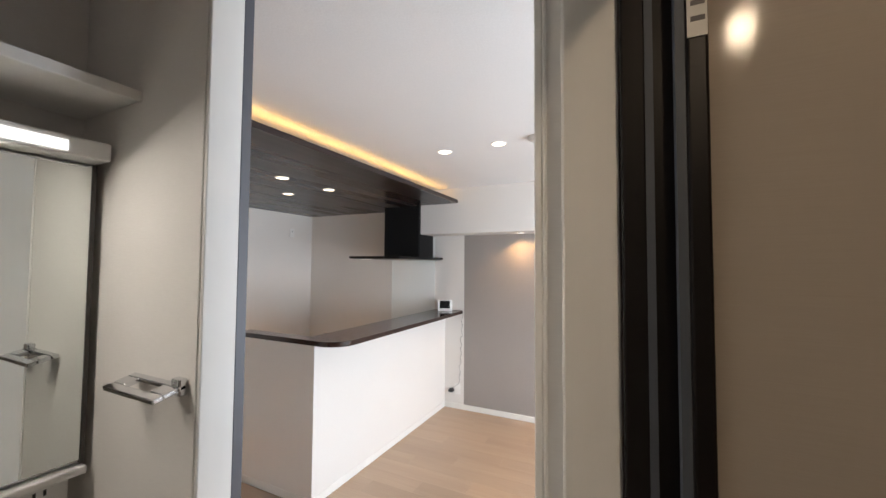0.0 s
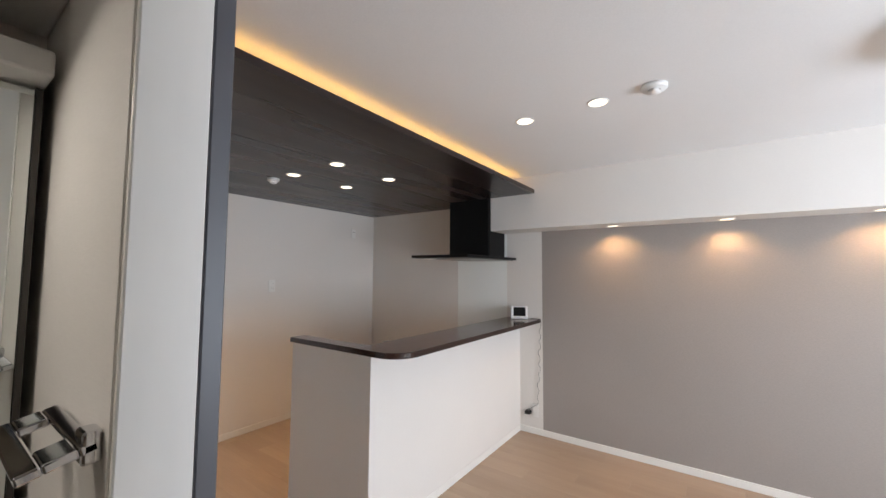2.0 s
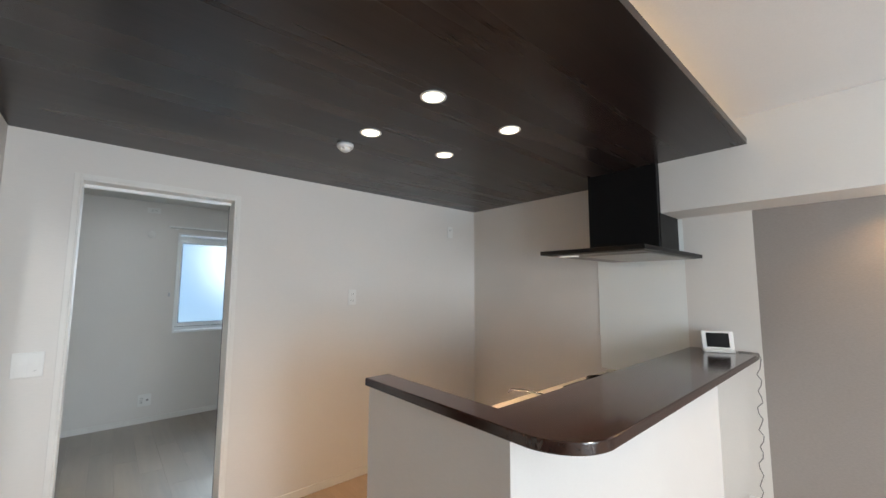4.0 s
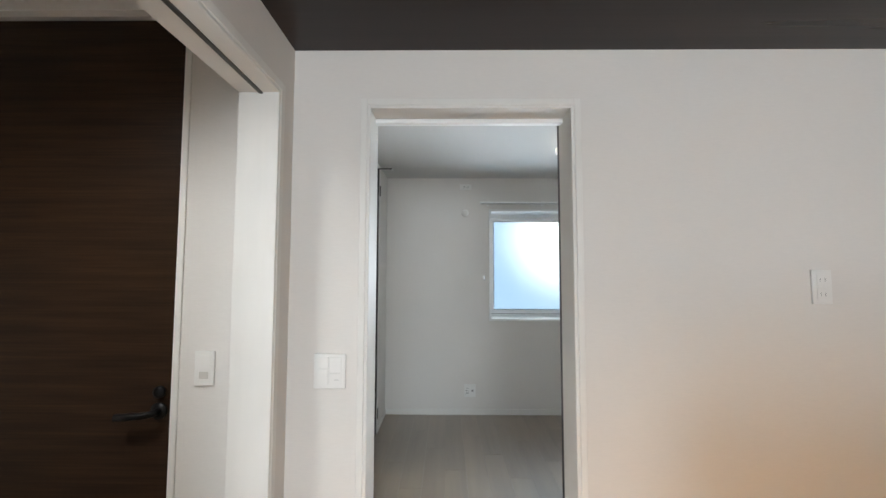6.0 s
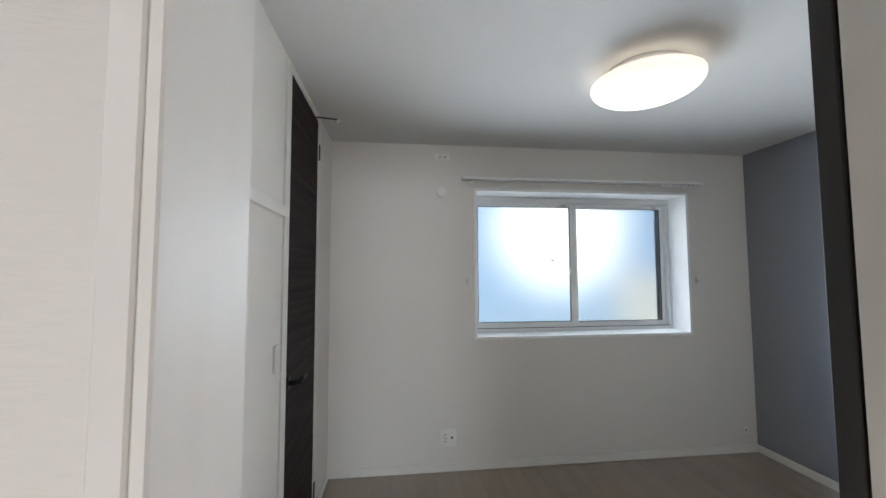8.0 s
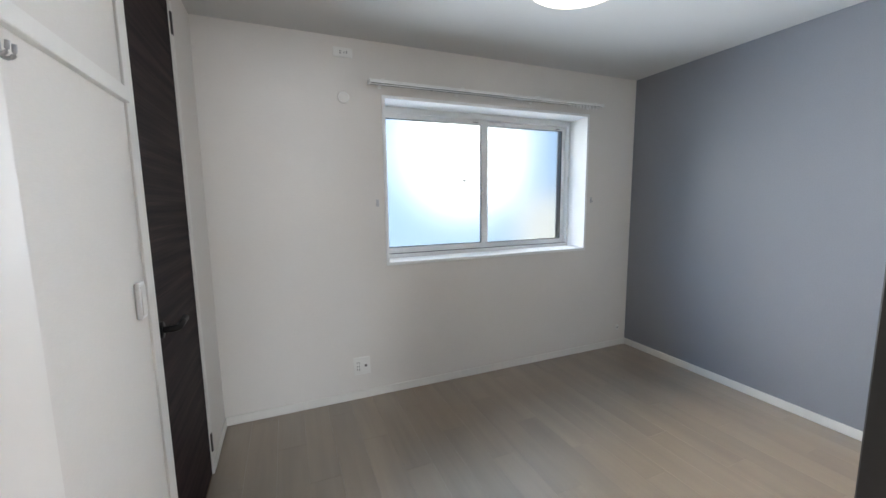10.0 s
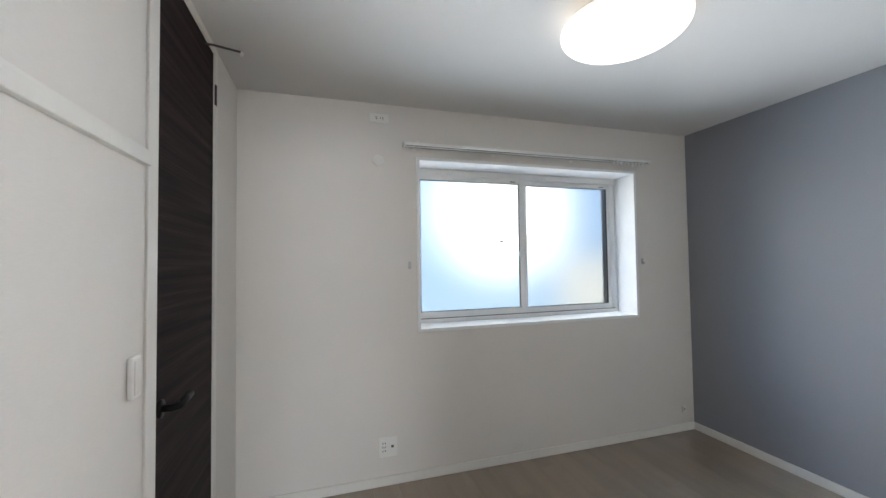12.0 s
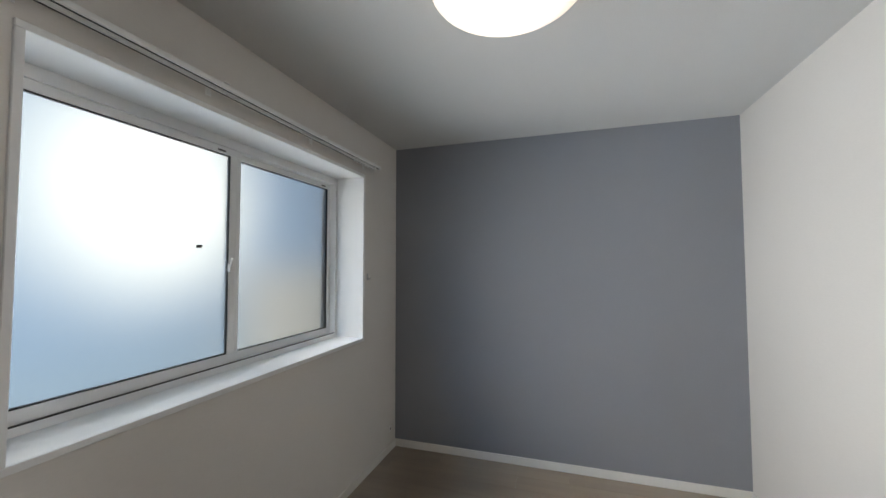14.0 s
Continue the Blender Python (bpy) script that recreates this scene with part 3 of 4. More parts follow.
# ---- washroom ----
cab = thing("mirror_cabinet", (0.2, 1.14, 1.05), "mirrored washroom cabinet with a lit top and white edges", "mirror cabinet")
part("body", boxes(((-0.6, 0.950), (1.018, 1.14), (1.055, 1.872)), bevel=0.002, segments=1), PLASTIC, cab)
part("mirror", boxes(((-0.6, 0.938), (1.005, 1.017), (1.065, 1.868)), bevel=0.0015, segments=1), MIRROR, cab, "plain mirror door")
part("edge", boxes(((0.9385, 0.948), (1.005, 1.017), (1.055, 1.872))), GUNMETAL, cab, "dark edge strip")
hood_box = part("lamp_box", boxes(((-0.6, 0.952), (0.935, 1.14), (1.875, 1.925)), bevel=0.006), PLASTIC, cab, "white lamp housing")
part("lamp", boxes(((-0.5, 0.86), (0.9295, 0.9345), (1.883, 1.91)), bevel=0.002, segments=1), GLOW_TUBE, hood_box, "glowing lamp strip")
tray = part("shelf", boxes(((-0.6, 0.948), (0.985, 1.14), (1.030, 1.052)), bevel=0.005), PLASTIC, cab, "white ledge")
sock = part("socket_panel", boxes(((0.68, 0.93), (1.04, 1.14), (0.93, 1.028)), bevel=0.003), PLASTIC, cab, "white panel with sockets")
for k in range(2):
    part("slot", boxes(((0.86 + 0.02 * k, 0.866 + 0.02 * k), (1.0385, 1.0396), (0.99, 1.005))), DARKPLASTIC, sock)
part("vent", boxes(((0.72, 0.82), (1.0380, 1.0396), (0.94, 0.975))), DARKPLASTIC, sock, "dark slotted vent")

shelf = thing("wall_shelf", (0.2, 1.14, 2.03), "white washroom shelf above the mirror", "shelf")
part("board", boxes(((-1.2, WASH_WALL), (0.829, 1.14), (2.03, 2.056)), bevel=0.006), TRIM, shelf)
part("front_edge", boxes(((-1.2, WASH_WALL), (0.823, 0.8285), (2.028, 2.058)), bevel=0.002, segments=1), TRIM, shelf)

ring = thing("towel_ring", (WASH_WALL, 0.68, 1.31), "square polished chrome towel ring on the wall", "towel ring")
part("mount", boxes(((WASH_WALL - 0.02, WASH_WALL), (0.578, 0.612), (1.295, 1.335)), bevel=0.004), CHROME, ring)
hoop = bmesh.new()
XA, XB, YA, YB = -0.075, -0.004, 0.578, 0.79
for xs, ys in (((XA, XA + 0.022), (YA, YB)), ((XB - 0.018, XB), (YA, YB)), ((XA + 0.022, XB - 0.018), (YA, YA + 0.055)), ((XA + 0.022, XB - 0.018), (YB - 0.05, YB))):
    box(hoop, xs, ys, (-0.006, 0.006), 0.0025)
bmesh.ops.transform(hoop, verts=hoop.verts[:], matrix=Matrix.Translation((WASH_WALL, 0, 1.318)) @ Matrix.Rotation(radians(-14), 4, "Y"))
part("hoop", hoop, CHROME, ring)

# ---- kitchen peninsula ----
solid("peninsula_wall", boxes(((2.342, EAST), (1.543, 1.665), (0, 1.0515)), ((2.342, 2.44), (1.665, 2.285), (0, 1.0515))), WALL,
      "white wallpapered low wall round the kitchen", "low wall", kind="structure")
skirting([((2.342, EAST - 0.010), (1.537, 1.543), (0, BB)), ((2.336, 2.342), (1.537, 2.285), (0, BB))], "white baseboard round the low kitchen wall")
R = 0.17
X0, Y0 = 2.333, 1.326
arc = [(X0 + R - R * math.cos(a), Y0 + R - R * math.sin(a)) for a in (math.pi / 2 * k / 28 for k in range(29))]
outline = [(X0, 2.303)] + arc + [(EAST, Y0), (EAST, 1.675), (2.448, 1.675), (2.448, 2.303)]
solid("counter_top", prism(outline, 1.0525, 1.0865, 0.005), EBONY, "glossy dark brown wooden bar top with a rounded corner", "counter top")

kitchen = thing("kitchen_unit", (3.4, 1.9, 0), "white kitchen base unit behind the low wall", "kitchen unit")
part("body", boxes(((2.455, 4.355), (1.68, 2.17), (0.1, 0.80)), bevel=0.003, segments=1), PLASTIC, kitchen)
part("plinth", boxes(((2.455, 4.355), (1.70, 2.12), (0.0, 0.1))), GUNMETAL, kitchen)
for k in range(5):
    dr = part("drawer_front", boxes(((2.46 + 0.378 * k, 2.834 + 0.378 * k), (2.171, 2.189), (0.11, 0.79)), bevel=0.002, segments=1), PLASTIC, kitchen)
    part("handle", boxes(((2.48 + 0.378 * k, 2.81 + 0.378 * k), (2.1895, 2.203), (0.74, 0.755)), bevel=0.002, segments=1), STEEL, dr)
top = bmesh.new()
for xs, ys in (((2.452, 2.62), (1.668, 2.205)), ((3.30, 4.355), (1.668, 2.205)), ((2.62, 3.30), (1.668, 1.76)), ((2.62, 3.30), (2.12, 2.205))):
    box(top, xs, ys, (0.822, 0.858))
solid("worktop", top, STONE, "cream stone kitchen worktop with a sink cut-out", "worktop")
sink = thing("sink", (2.96, 1.9, 0.66), "steel sink let into the worktop", "sink")
part("basin", boxes(((2.615, 3.305), (1.755, 2.125), (0.821, 0.8215)), ((2.62, 3.30), (1.76, 2.12), (0.66, 0.664)), ((2.617, 2.62), (1.76, 2.12), (0.66, 0.82)), ((3.30, 3.303), (1.76, 2.12), (0.66, 0.82)),
                    ((2.62, 3.30), (1.757, 1.76), (0.66, 0.82)), ((2.62, 3.30), (2.12, 2.123), (0.66, 0.82))), STEEL, sink)
faucet = thing("faucet", (2.95, 1.715, 0.858), "chrome kitchen faucet with a slim spout", "faucet")
part("base", lathe([(0.0001, 0), (0.026, 0), (0.026, 0.01), (0.02, 0.014), (0.02, 0.10), (0.0001, 0.105)], (2.95, 1.715, 0.8585), "z", 20), CHROME, faucet)
part("spout", tube([(2.96, 1.72, 0.945), (2.95, 1.75, 0.982), (2.93, 1.81, 1.006), (2.9, 1.90, 1.016), (2.875, 1.965, 1.014), (2.87, 1.975, 0.998)], 0.005, 12), CHROME, faucet)
part("lever", tube([(2.965, 1.715, 0.962), (2.975, 1.71, 0.985), (3.03, 1.70, 1.0)], 0.007, 10), CHROME, faucet)
hob = thing("cooktop", (3.9, 1.92, 0.858), "black glass cooktop with three burners", "cooktop")
part("glass", boxes(((3.62, 4.22), (1.73, 2.16), (0.8585, 0.866)), bevel=0.003), SCREEN, hob)
for x, y in ((3.78, 1.86), (4.06, 1.86), (3.92, 2.05)):
    part("burner", lathe([(0.0001, 0), (0.05, 0), (0.05, 0.012), (0.03, 0.02), (0.0001, 0.02)], (x, y, 0.8665), "z", 24), BLACK, hob)
    part("pan_support", lathe([(0.095, 0), (0.105, 0), (0.105, 0.018), (0.095, 0.018)], (x, y, 0.8665), "z", 24), BLACK, hob)

structure("kitchen_panel", boxes(((EAST - 0.002, EAST), (1.68, 2.27), (0.86, 1.925))), PANEL, "glossy white splash panel on the kitchen wall", "wall panel")
structure("trim", boxes(((EAST - 0.004, EAST), (2.27, 2.275), (0.86, 1.925))), PANEL, "thin aluminium edge strip of the splash panel", "trim")

hood = thing("range_hood", (4.1, 1.85, 1.645), "black flat range hood with a square duct cover", "range hood")
plate = part("canopy", boxes(((3.42, 4.352), (1.575, 2.165), (1.655, 1.678)), bevel=0.003), BLACK, hood)
part("rim", boxes(((3.45, 4.32), (1.60, 2.14), (1.651, 1.6548))), GUNMETAL, plate)
part("filter", boxes(((3.60, 4.28), (1.62, 2.0), (1.647, 1.6508)), bevel=0.001, segments=1), FILTER, plate, "pale metal filter plate")
part("hood_lamp", boxes(((3.52, 3.57), (2.0, 2.1), (1.647, 1.6508))), glowing("hood_lamp_lens", (1, 0.9, 0.75), 0.35), plate, "small lamp lens")
part("duct_cover", boxes(((4.03, 4.058), (1.713, 2.168), (1.679, SOFFIT_Z - 0.001)), ((4.058, 4.352), (1.713, 2.168), (1.679, SOFFIT_Z - 0.001)), bevel=0.002, segments=1), BLACK, hood)
part("fan_box", boxes(((4.035, 4.352), (1.705, 1.7125), (1.679, BEAM_Z - 0.002))), BLACK, hood)

monitor = thing("intercom_monitor", (4.25, 1.49, 1.0865), "white intercom monitor with black screen standing on the counter", "intercom")
mt = Matrix.Translation((4.255, 1.50, 1.0865)) @ Euler((0, 0, radians(-66))).to_matrix().to_4x4()


def turned(bm, lean=0.0):
    bmesh.ops.transform(bm, verts=bm.verts[:], matrix=mt @ Matrix.Rotation(radians(lean), 4, "X") @ Matrix.Scale(1.14, 4))
    return bm


part("base", turned(boxes(((-0.068, 0.068), (-0.036, 0.04), (0.0008, 0.013)), bevel=0.004)), PLASTIC, monitor)
case = part("case", turned(boxes(((-0.070, 0.070), (-0.012, 0.012), (0.012, 0.106)), bevel=0.005), -14), PLASTIC, monitor)
part("screen", turned(boxes(((-0.050, 0.050), (-0.0138, -0.0125), (0.022, 0.096)), bevel=0.0005, segments=1), -14), SCREEN, case, "black glass screen")
rng = random.Random(4)
drop_pts = [(4.335, 1.42, 1.0905), (4.345, 1.328, 1.0895), (4.347, 1.318, 1.06), (4.347, 1.328, 1.0)]
for k in range(1, 24):
    z = 1.0 - k * 0.031
    drop_pts.append((4.346, 1.335 + 0.012 * math.sin(k * 1.9) + 0.03 * (k / 24) ** 2 + rng.uniform(-0.006, 0.006), z))
drop_pts += [(4.343, 1.39, 0.262), (4.34, 1.43, 0.235), (4.335, 1.46, 0.215)]
cable = thing("power_cable", (4.346, 1.36, 0.2), "thin crinkled power cable hanging from the counter to a socket", "cable")
part("wire", tube(drop_pts, 0.0023, 6), CABLE, cable)
part("loop", tube([(4.34, 1.45 + 0.03 * math.cos(a), 0.2 + 0.022 * math.sin(a)) for a in (k * 0.7 for k in range(16))], 0.0025, 6), DARKPLASTIC, cable)
part("adapter", boxes(((4.30, 4.349), (1.425, 1.475), (0.185, 0.215)), bevel=0.006), DARKPLASTIC, cable, "black plug-in adapter")

# ---- sockets and switches ----


def plate_on(axis, at, w, h, label, category, name, details=()):
    """A wall plate; axis names the way it faces: -y, +x or -x. details: (u0, u1, v0, v1, material) raised pieces."""
    x, y, z = at
    t = thing(name, at, label, category)

    def slab(u0, u1, v0, v1, d0, d1, bev):
        if axis == "-y":
            return boxes(((x + u0, x + u1), (y - d1, y - d0), (z + v0, z + v1)), bevel=bev, segments=1)
        if axis == "-x":
            return boxes(((x - d1, x - d0), (y + u0, y + u1), (z + v0, z + v1)), bevel=bev, segments=1)
        return boxes(((x + d0, x + d1), (y + u0, y + u1), (z + v0, z + v1)), bevel=bev, segments=1)

    body = part("plate", slab(-w / 2, w / 2, -h / 2, h / 2, 0.0005, 0.008, 0.002), PLATE, t)
    for nm, u0, u1, v0, v1, mat in details:
        part(nm, slab(u0, u1, v0, v1, 0.0082, 0.0105, 0.0006), mat, body)
    return t


SLOT = DARKPLASTIC
plate_on("-y", (4.255, WINDOW_Y, 0.175), 0.035, 0.05, "tiny white cable outlet cover in the bedroom corner", "cable outlet", "cable_outlet", [("hole", -0.006, 0.006, -0.006, 0.006, INK)])
plate_on("-y", (1.225, KITCHEN_Y, 1.082), 0.112, 0.12, "white triple rocker switch beside the bedroom doorway", "light switch", "light_switch",
         [("rocker", -0.042, -0.004, 0.012, 0.048, PLATE), ("rocker", -0.042, -0.004, -0.048, 0.008, PLATE), ("rocker", 0.0, 0.042, -0.004, 0.048, PLATE),
          ("rocker", 0.0, 0.042, -0.048, -0.008, PLATE), ("pilot", 0.018, 0.032, -0.032, -0.027, INK)])
plate_on("-y", (0.782, KITCHEN_Y, 1.09), 0.07, 0.12, "white hall switch with a small pilot window", "light switch", "light_switch",
         [("rocker", -0.022, 0.022, 0.0, 0.046, PLATE), ("pilot", -0.016, 0.016, -0.036, -0.012, STICKER)])
plate_on("-y", (2.956, KITCHEN_Y, 1.381), 0.07, 0.12, "white double wall socket on the kitchen wall", "wall socket", "wall_socket",
         [("socket", -0.02, 0.02, 0.005, 0.045, PLATE), ("socket", -0.02, 0.02, -0.045, -0.005, PLATE), ("slot", -0.01, -0.006, 0.018, 0.032, SLOT),
          ("slot", 0.006, 0.010, 0.018, 0.032, SLOT), ("slot", -0.01, -0.006, -0.032, -0.018, SLOT), ("slot", 0.006, 0.010, -0.032, -0.018, SLOT)])
plate_on("-y", (4.01, KITCHEN_Y, 2.0), 0.07, 0.11, "white high wall socket in the kitchen corner", "wall socket", "wall_socket",
         [("slot", -0.01, -0.006, 0.012, 0.026, SLOT), ("slot", 0.006, 0.010, 0.012, 0.026, SLOT)])
plate_on("-x", (EAST, 1.385, 0.22), 0.07, 0.12, "white wall socket beside the low kitchen wall", "wall socket", "wall_socket",
         [("socket", -0.02, 0.02, 0.005, 0.045, PLATE), ("socket", -0.02, 0.02, -0.045, -0.005, PLATE)])
plate_on("-y", (1.832, WINDOW_Y, 2.305), 0.12, 0.058, "white air conditioner socket near the ceiling", "wall socket", "wall_socket",
         [("slot", -0.022, -0.010, -0.008, -0.004, SLOT), ("slot", -0.022, -0.010, 0.004, 0.008, SLOT), ("slot", 0.022, 0.026, -0.008, 0.008, SLOT), ("slot", 0.006, 0.010, -0.004, 0.004, SLOT)])
plate_on("-y", (1.872, WINDOW_Y, 0.238), 0.115, 0.125, "white socket plate with aerial jack above the baseboard", "wall socket", "wall_socket",
         [("slot", -0.036, -0.032, 0.018, 0.03, SLOT), ("slot", -0.022, -0.018, 0.018, 0.03, SLOT), ("slot", -0.036, -0.032, -0.006, 0.006, SLOT), ("slot", -0.022, -0.018, -0.006, 0.006, SLOT),
          ("slot", -0.036, -0.032, -0.03, -0.018, SLOT), ("slot", -0.022, -0.018, -0.03, -0.018, SLOT), ("jack", 0.018, 0.034, -0.008, 0.008, INK)])
cap = thing("sleeve_cap", (1.826, WINDOW_Y, 2.035), "round white air conditioner sleeve cap", "sleeve cap")
part("cover", lathe([(0.0001, 0), (0.038, 0), (0.038, -0.005), (0.034, -0.008), (0.0001, -0.008)], (1.826, WINDOW_Y, 2.035), "y", 32), TRIM, cap)
part("ring", lathe([(0.028, -0.0081), (0.031, -0.0081), (0.031, -0.0095), (0.028, -0.0095)], (1.826, WINDOW_Y, 2.035), "y", 32), PLASTIC, cap)

remote = thing("remote_holder", (BED_WEST, 4.96, 1.09), "slim white wall switch box", "switch box")
part("body", boxes(((BED_WEST, BED_WEST + 0.014), (4.935, 4.985), (1.035, 1.145)), bevel=0.004), PLASTIC, remote)
part("cover", boxes(((BED_WEST + 0.0142, BED_WEST + 0.0165), (4.942, 4.978), (1.045, 1.135)), bevel=0.001, segments=1), TRIM, remote)

# ---- bedroom fittings ----
rail = thing("picture_rail", (BED_WEST, 4.43, 1.70), "white wooden picture rail along the bedroom wall", "picture rail")
part("board", boxes(((BED_WEST, BED_WEST + 0.020), (BED_FRONT + 0.002, 5.02), (1.671, 1.709)), bevel=0.002, segments=1), TRIM, rail)
part("lip", boxes(((BED_WEST, BED_WEST + 0.014), (BED_FRONT + 0.002, 5.02), (1.7095, 1.718)), bevel=0.002, segments=1), TRIM, rail)


def s_hook(y, tilt):
    h = thing("picture_hook", (BED_WEST + 0.012, y, 1.66), "bent steel hook hanging from the picture rail", "hook", "hooks on the picture rail")
    pts = [(BED_WEST + 0.010, y, 1.6705), (BED_WEST + 0.011, y, 1.650), (BED_WEST + 0.012, y + tilt * 0.2, 1.628)]
    pts += [(BED_WEST + 0.022 - 0.010 * math.cos(a), y + tilt * (0.2 + a * 0.2), 1.620 - 0.010 * math.sin(a)) for a in (math.pi * k / 6 for k in range(7))]
    pts.append((BED_WEST + 0.033, y + tilt, 1.632))
    part("wire", tube(pts, 0.0036, 8), STEEL, h)


for y, tilt in ((4.385, 0.006), (4.408, 0.0), (4.432, 0.005), (4.458, -0.004)):
    s_hook(y, tilt)

win = thing("window_1", ((WIN_X[0] + WIN_X[1]) / 2, 6.38, WIN_Z[0]), "wide white sliding window with two frosted panes", "window", kind="structure")
x0, x1, z0, z1 = *WIN_X, *WIN_Z
LIN = 0.018
for nm, xs, zs in (("window_sill", (x0 - 0.004, x1 + 0.004), (z0 - 0.004, z0 + LIN)), ("lining", (x0 - 0.004, x1 + 0.004), (z1 - LIN, z1 + 0.004)),
                   ("lining", (x0 - 0.004, x0 + LIN), (z0 + LIN, z1 - LIN)), ("lining", (x1 - LIN, x1 + 0.004), (z0 + LIN, z1 - LIN))):
    part(nm, boxes((xs, (WINDOW_Y - 0.010, 6.352), zs), bevel=0.002, segments=1), LINING, win)
fr = [((x0 - 0.004, x1 + 0.004), (z0 - 0.004, z0 + 0.045)), ((x0 - 0.004, x1 + 0.004), (z1 - 0.06, z1 + 0.004)), ((x0 - 0.004, x0 + 0.035), (z0 + 0.045, z1 - 0.06)), ((x1 - 0.035, x1 + 0.004), (z0 + 0.045, z1 - 0.06))]
for xs, zs in fr:
    part("window_frame", boxes((xs, (6.3525, 6.44), zs)), ALU, win)


def sash(xa, xb, y, low, left, right, label):
    """A sliding sash: rails, stiles, black glazing beads all round and a frosted pane. low, left, right: widths of its members."""
    za, zb = z0 + 0.0452, z1 - 0.0602
    zg, zh, xg, xh = za + low, zb - 0.034, xa + left, xb - right
    s = part("sash", boxes(((xa, xb), (y, y + 0.026), (za, zg)), ((xa, xb), (y, y + 0.026), (zh, zb)), ((xa, xg), (y, y + 0.026), (zg, zh)),
                           ((xh, xb), (y, y + 0.026), (zg, zh)), bevel=0.002, segments=2), ALU, win, label)
    bead = 0.006
    for xs, zs in (((xg, xh), (zg, zg + bead)), ((xg, xh), (zh - bead, zh)), ((xg, xg + bead), (zg + bead, zh - bead)), ((xh - bead, xh), (zg + bead, zh - bead))):
        part("gasket", boxes((xs, (y + 0.004, y + 0.0115), zs)), DARKPLASTIC, s)
    pane = part("pane", boxes(((xg - 0.001, xh + 0.001), (y + 0.012, y + 0.017), (zg - 0.001, zh + 0.001))), FROST, s, "frosted glass pane")
    pane.visible_shadow = False
    part("label", boxes(((xh - 0.075, xh - 0.03), (y - 0.0006, y - 0.0001), (zh + 0.010, zh + 0.018))), CABLE, s, "tiny grey label")
    return s


front_sash = sash(x0 + 0.0352, 2.992, 6.364, 0.046, 0.034, 0.060, "white inner sash")
part("bumper", boxes(((2.966, 2.977), (6.3615, 6.3638), (z0 + 0.10, z1 - 0.11)), bevel=0.001, segments=1), ALU, front_sash, "raised rib on the meeting stile")
sash(2.954, x1 - 0.0352, 6.396, 0.038, 0.036, 0.030, "white outer sash")
# solid dark strip stands in for the shade in the lower track gap
part("track", boxes(((x0 + 0.03, x1 - 0.03), (6.3530, 6.362), (z0 + 0.0451, z0 + 0.049))), DARKPLASTIC, win, "dark strip put in for the shaded gap of the lower track")
part("screen_edge", boxes(((x1 - 0.094, x1 - 0.066), (6.4225, 6.430), (z0 + 0.09, z1 - 0.095))), GUNMETAL, win, "dark insect screen edge behind the glass")
lock = part("lock", boxes(((2.922, 2.952), (6.345, 6.3635), (1.415, 1.455)), bevel=0.004, segments=2), PLASTIC, front_sash, "white crescent lock")
part("lever", tube([(2.930, 6.348, 1.44), (2.926, 6.340, 1.462), (2.928, 6.338, 1.482)], 0.0055, 8), PLASTIC, lock)
part("sticker", boxes(((2.770, 2.796), (6.3735, 6.3758), (1.524, 1.538))), CABLE, front_sash, "tiny dark mark")

crail = thing("curtain_rail", (2.96, 6.08, 2.13), "satin grey double curtain rail above the window", "curtain rail")
RZ = 2.121  # underside of the tracks
for ya, yb in ((6.058, 6.080), (6.098, 6.118)):
    part("track", boxes(((1.985, 3.895), (ya, yb), (RZ, RZ + 0.020)), bevel=0.004), RAIL, crail)
    # thin dark strip imitates the shade under the track, no slot is cut
    part("slot", boxes(((1.99, 3.89), (ya + 0.007, yb - 0.007), (RZ - 0.0014, RZ - 0.0004))), DARKPLASTIC, crail, "dark strip under the track for the shade of its slot")
for x in (2.06, 2.62, 3.25, 3.82):
    part("bracket", boxes(((x - 0.012, x + 0.012), (6.050, 6.1515), (RZ + 0.0205, RZ + 0.024)), ((x - 0.012, x + 0.012), (6.148, 6.1515), (RZ - 0.012, RZ + 0.0205)), bevel=0.001, segments=1), RAIL, crail)
for x in (1.980, 3.900):
    for ya, yb in ((6.055, 6.083), (6.095, 6.121)):
        part("end_cap", boxes(((x - 0.005, x + 0.005), (ya, yb), (RZ - 0.003, RZ + 0.023)), bevel=0.003, segments=2), PLASTIC, crail)
for k in range(9):
    x = 3.565 + 0.033 * k
    part("runner", boxes(((x, x + 0.014), (6.064, 6.074), (RZ - 0.016, RZ - 0.0016)), ((x + 0.004, x + 0.010), (6.066, 6.072), (RZ - 0.027, RZ - 0.016)), bevel=0.001, segments=1), PLASTIC, crail)
for x in (2.022, 3.885):
    tb = thing("tieback_hook", (x, WINDOW_Y, 1.365), "small grey curtain tieback hook beside the window", "hook", "tieback hooks")
    part("plate", boxes(((x - 0.009, x + 0.009), (6.145, 6.1515), (1.342, 1.388)), bevel=0.002, segments=1), STEEL, tb)
    part("prong", tube([(x, 6.146, 1.352), (x, 6.130, 1.350), (x, 6.124, 1.362)], 0.003, 8), STEEL, tb)

# ---- ceiling lights ----


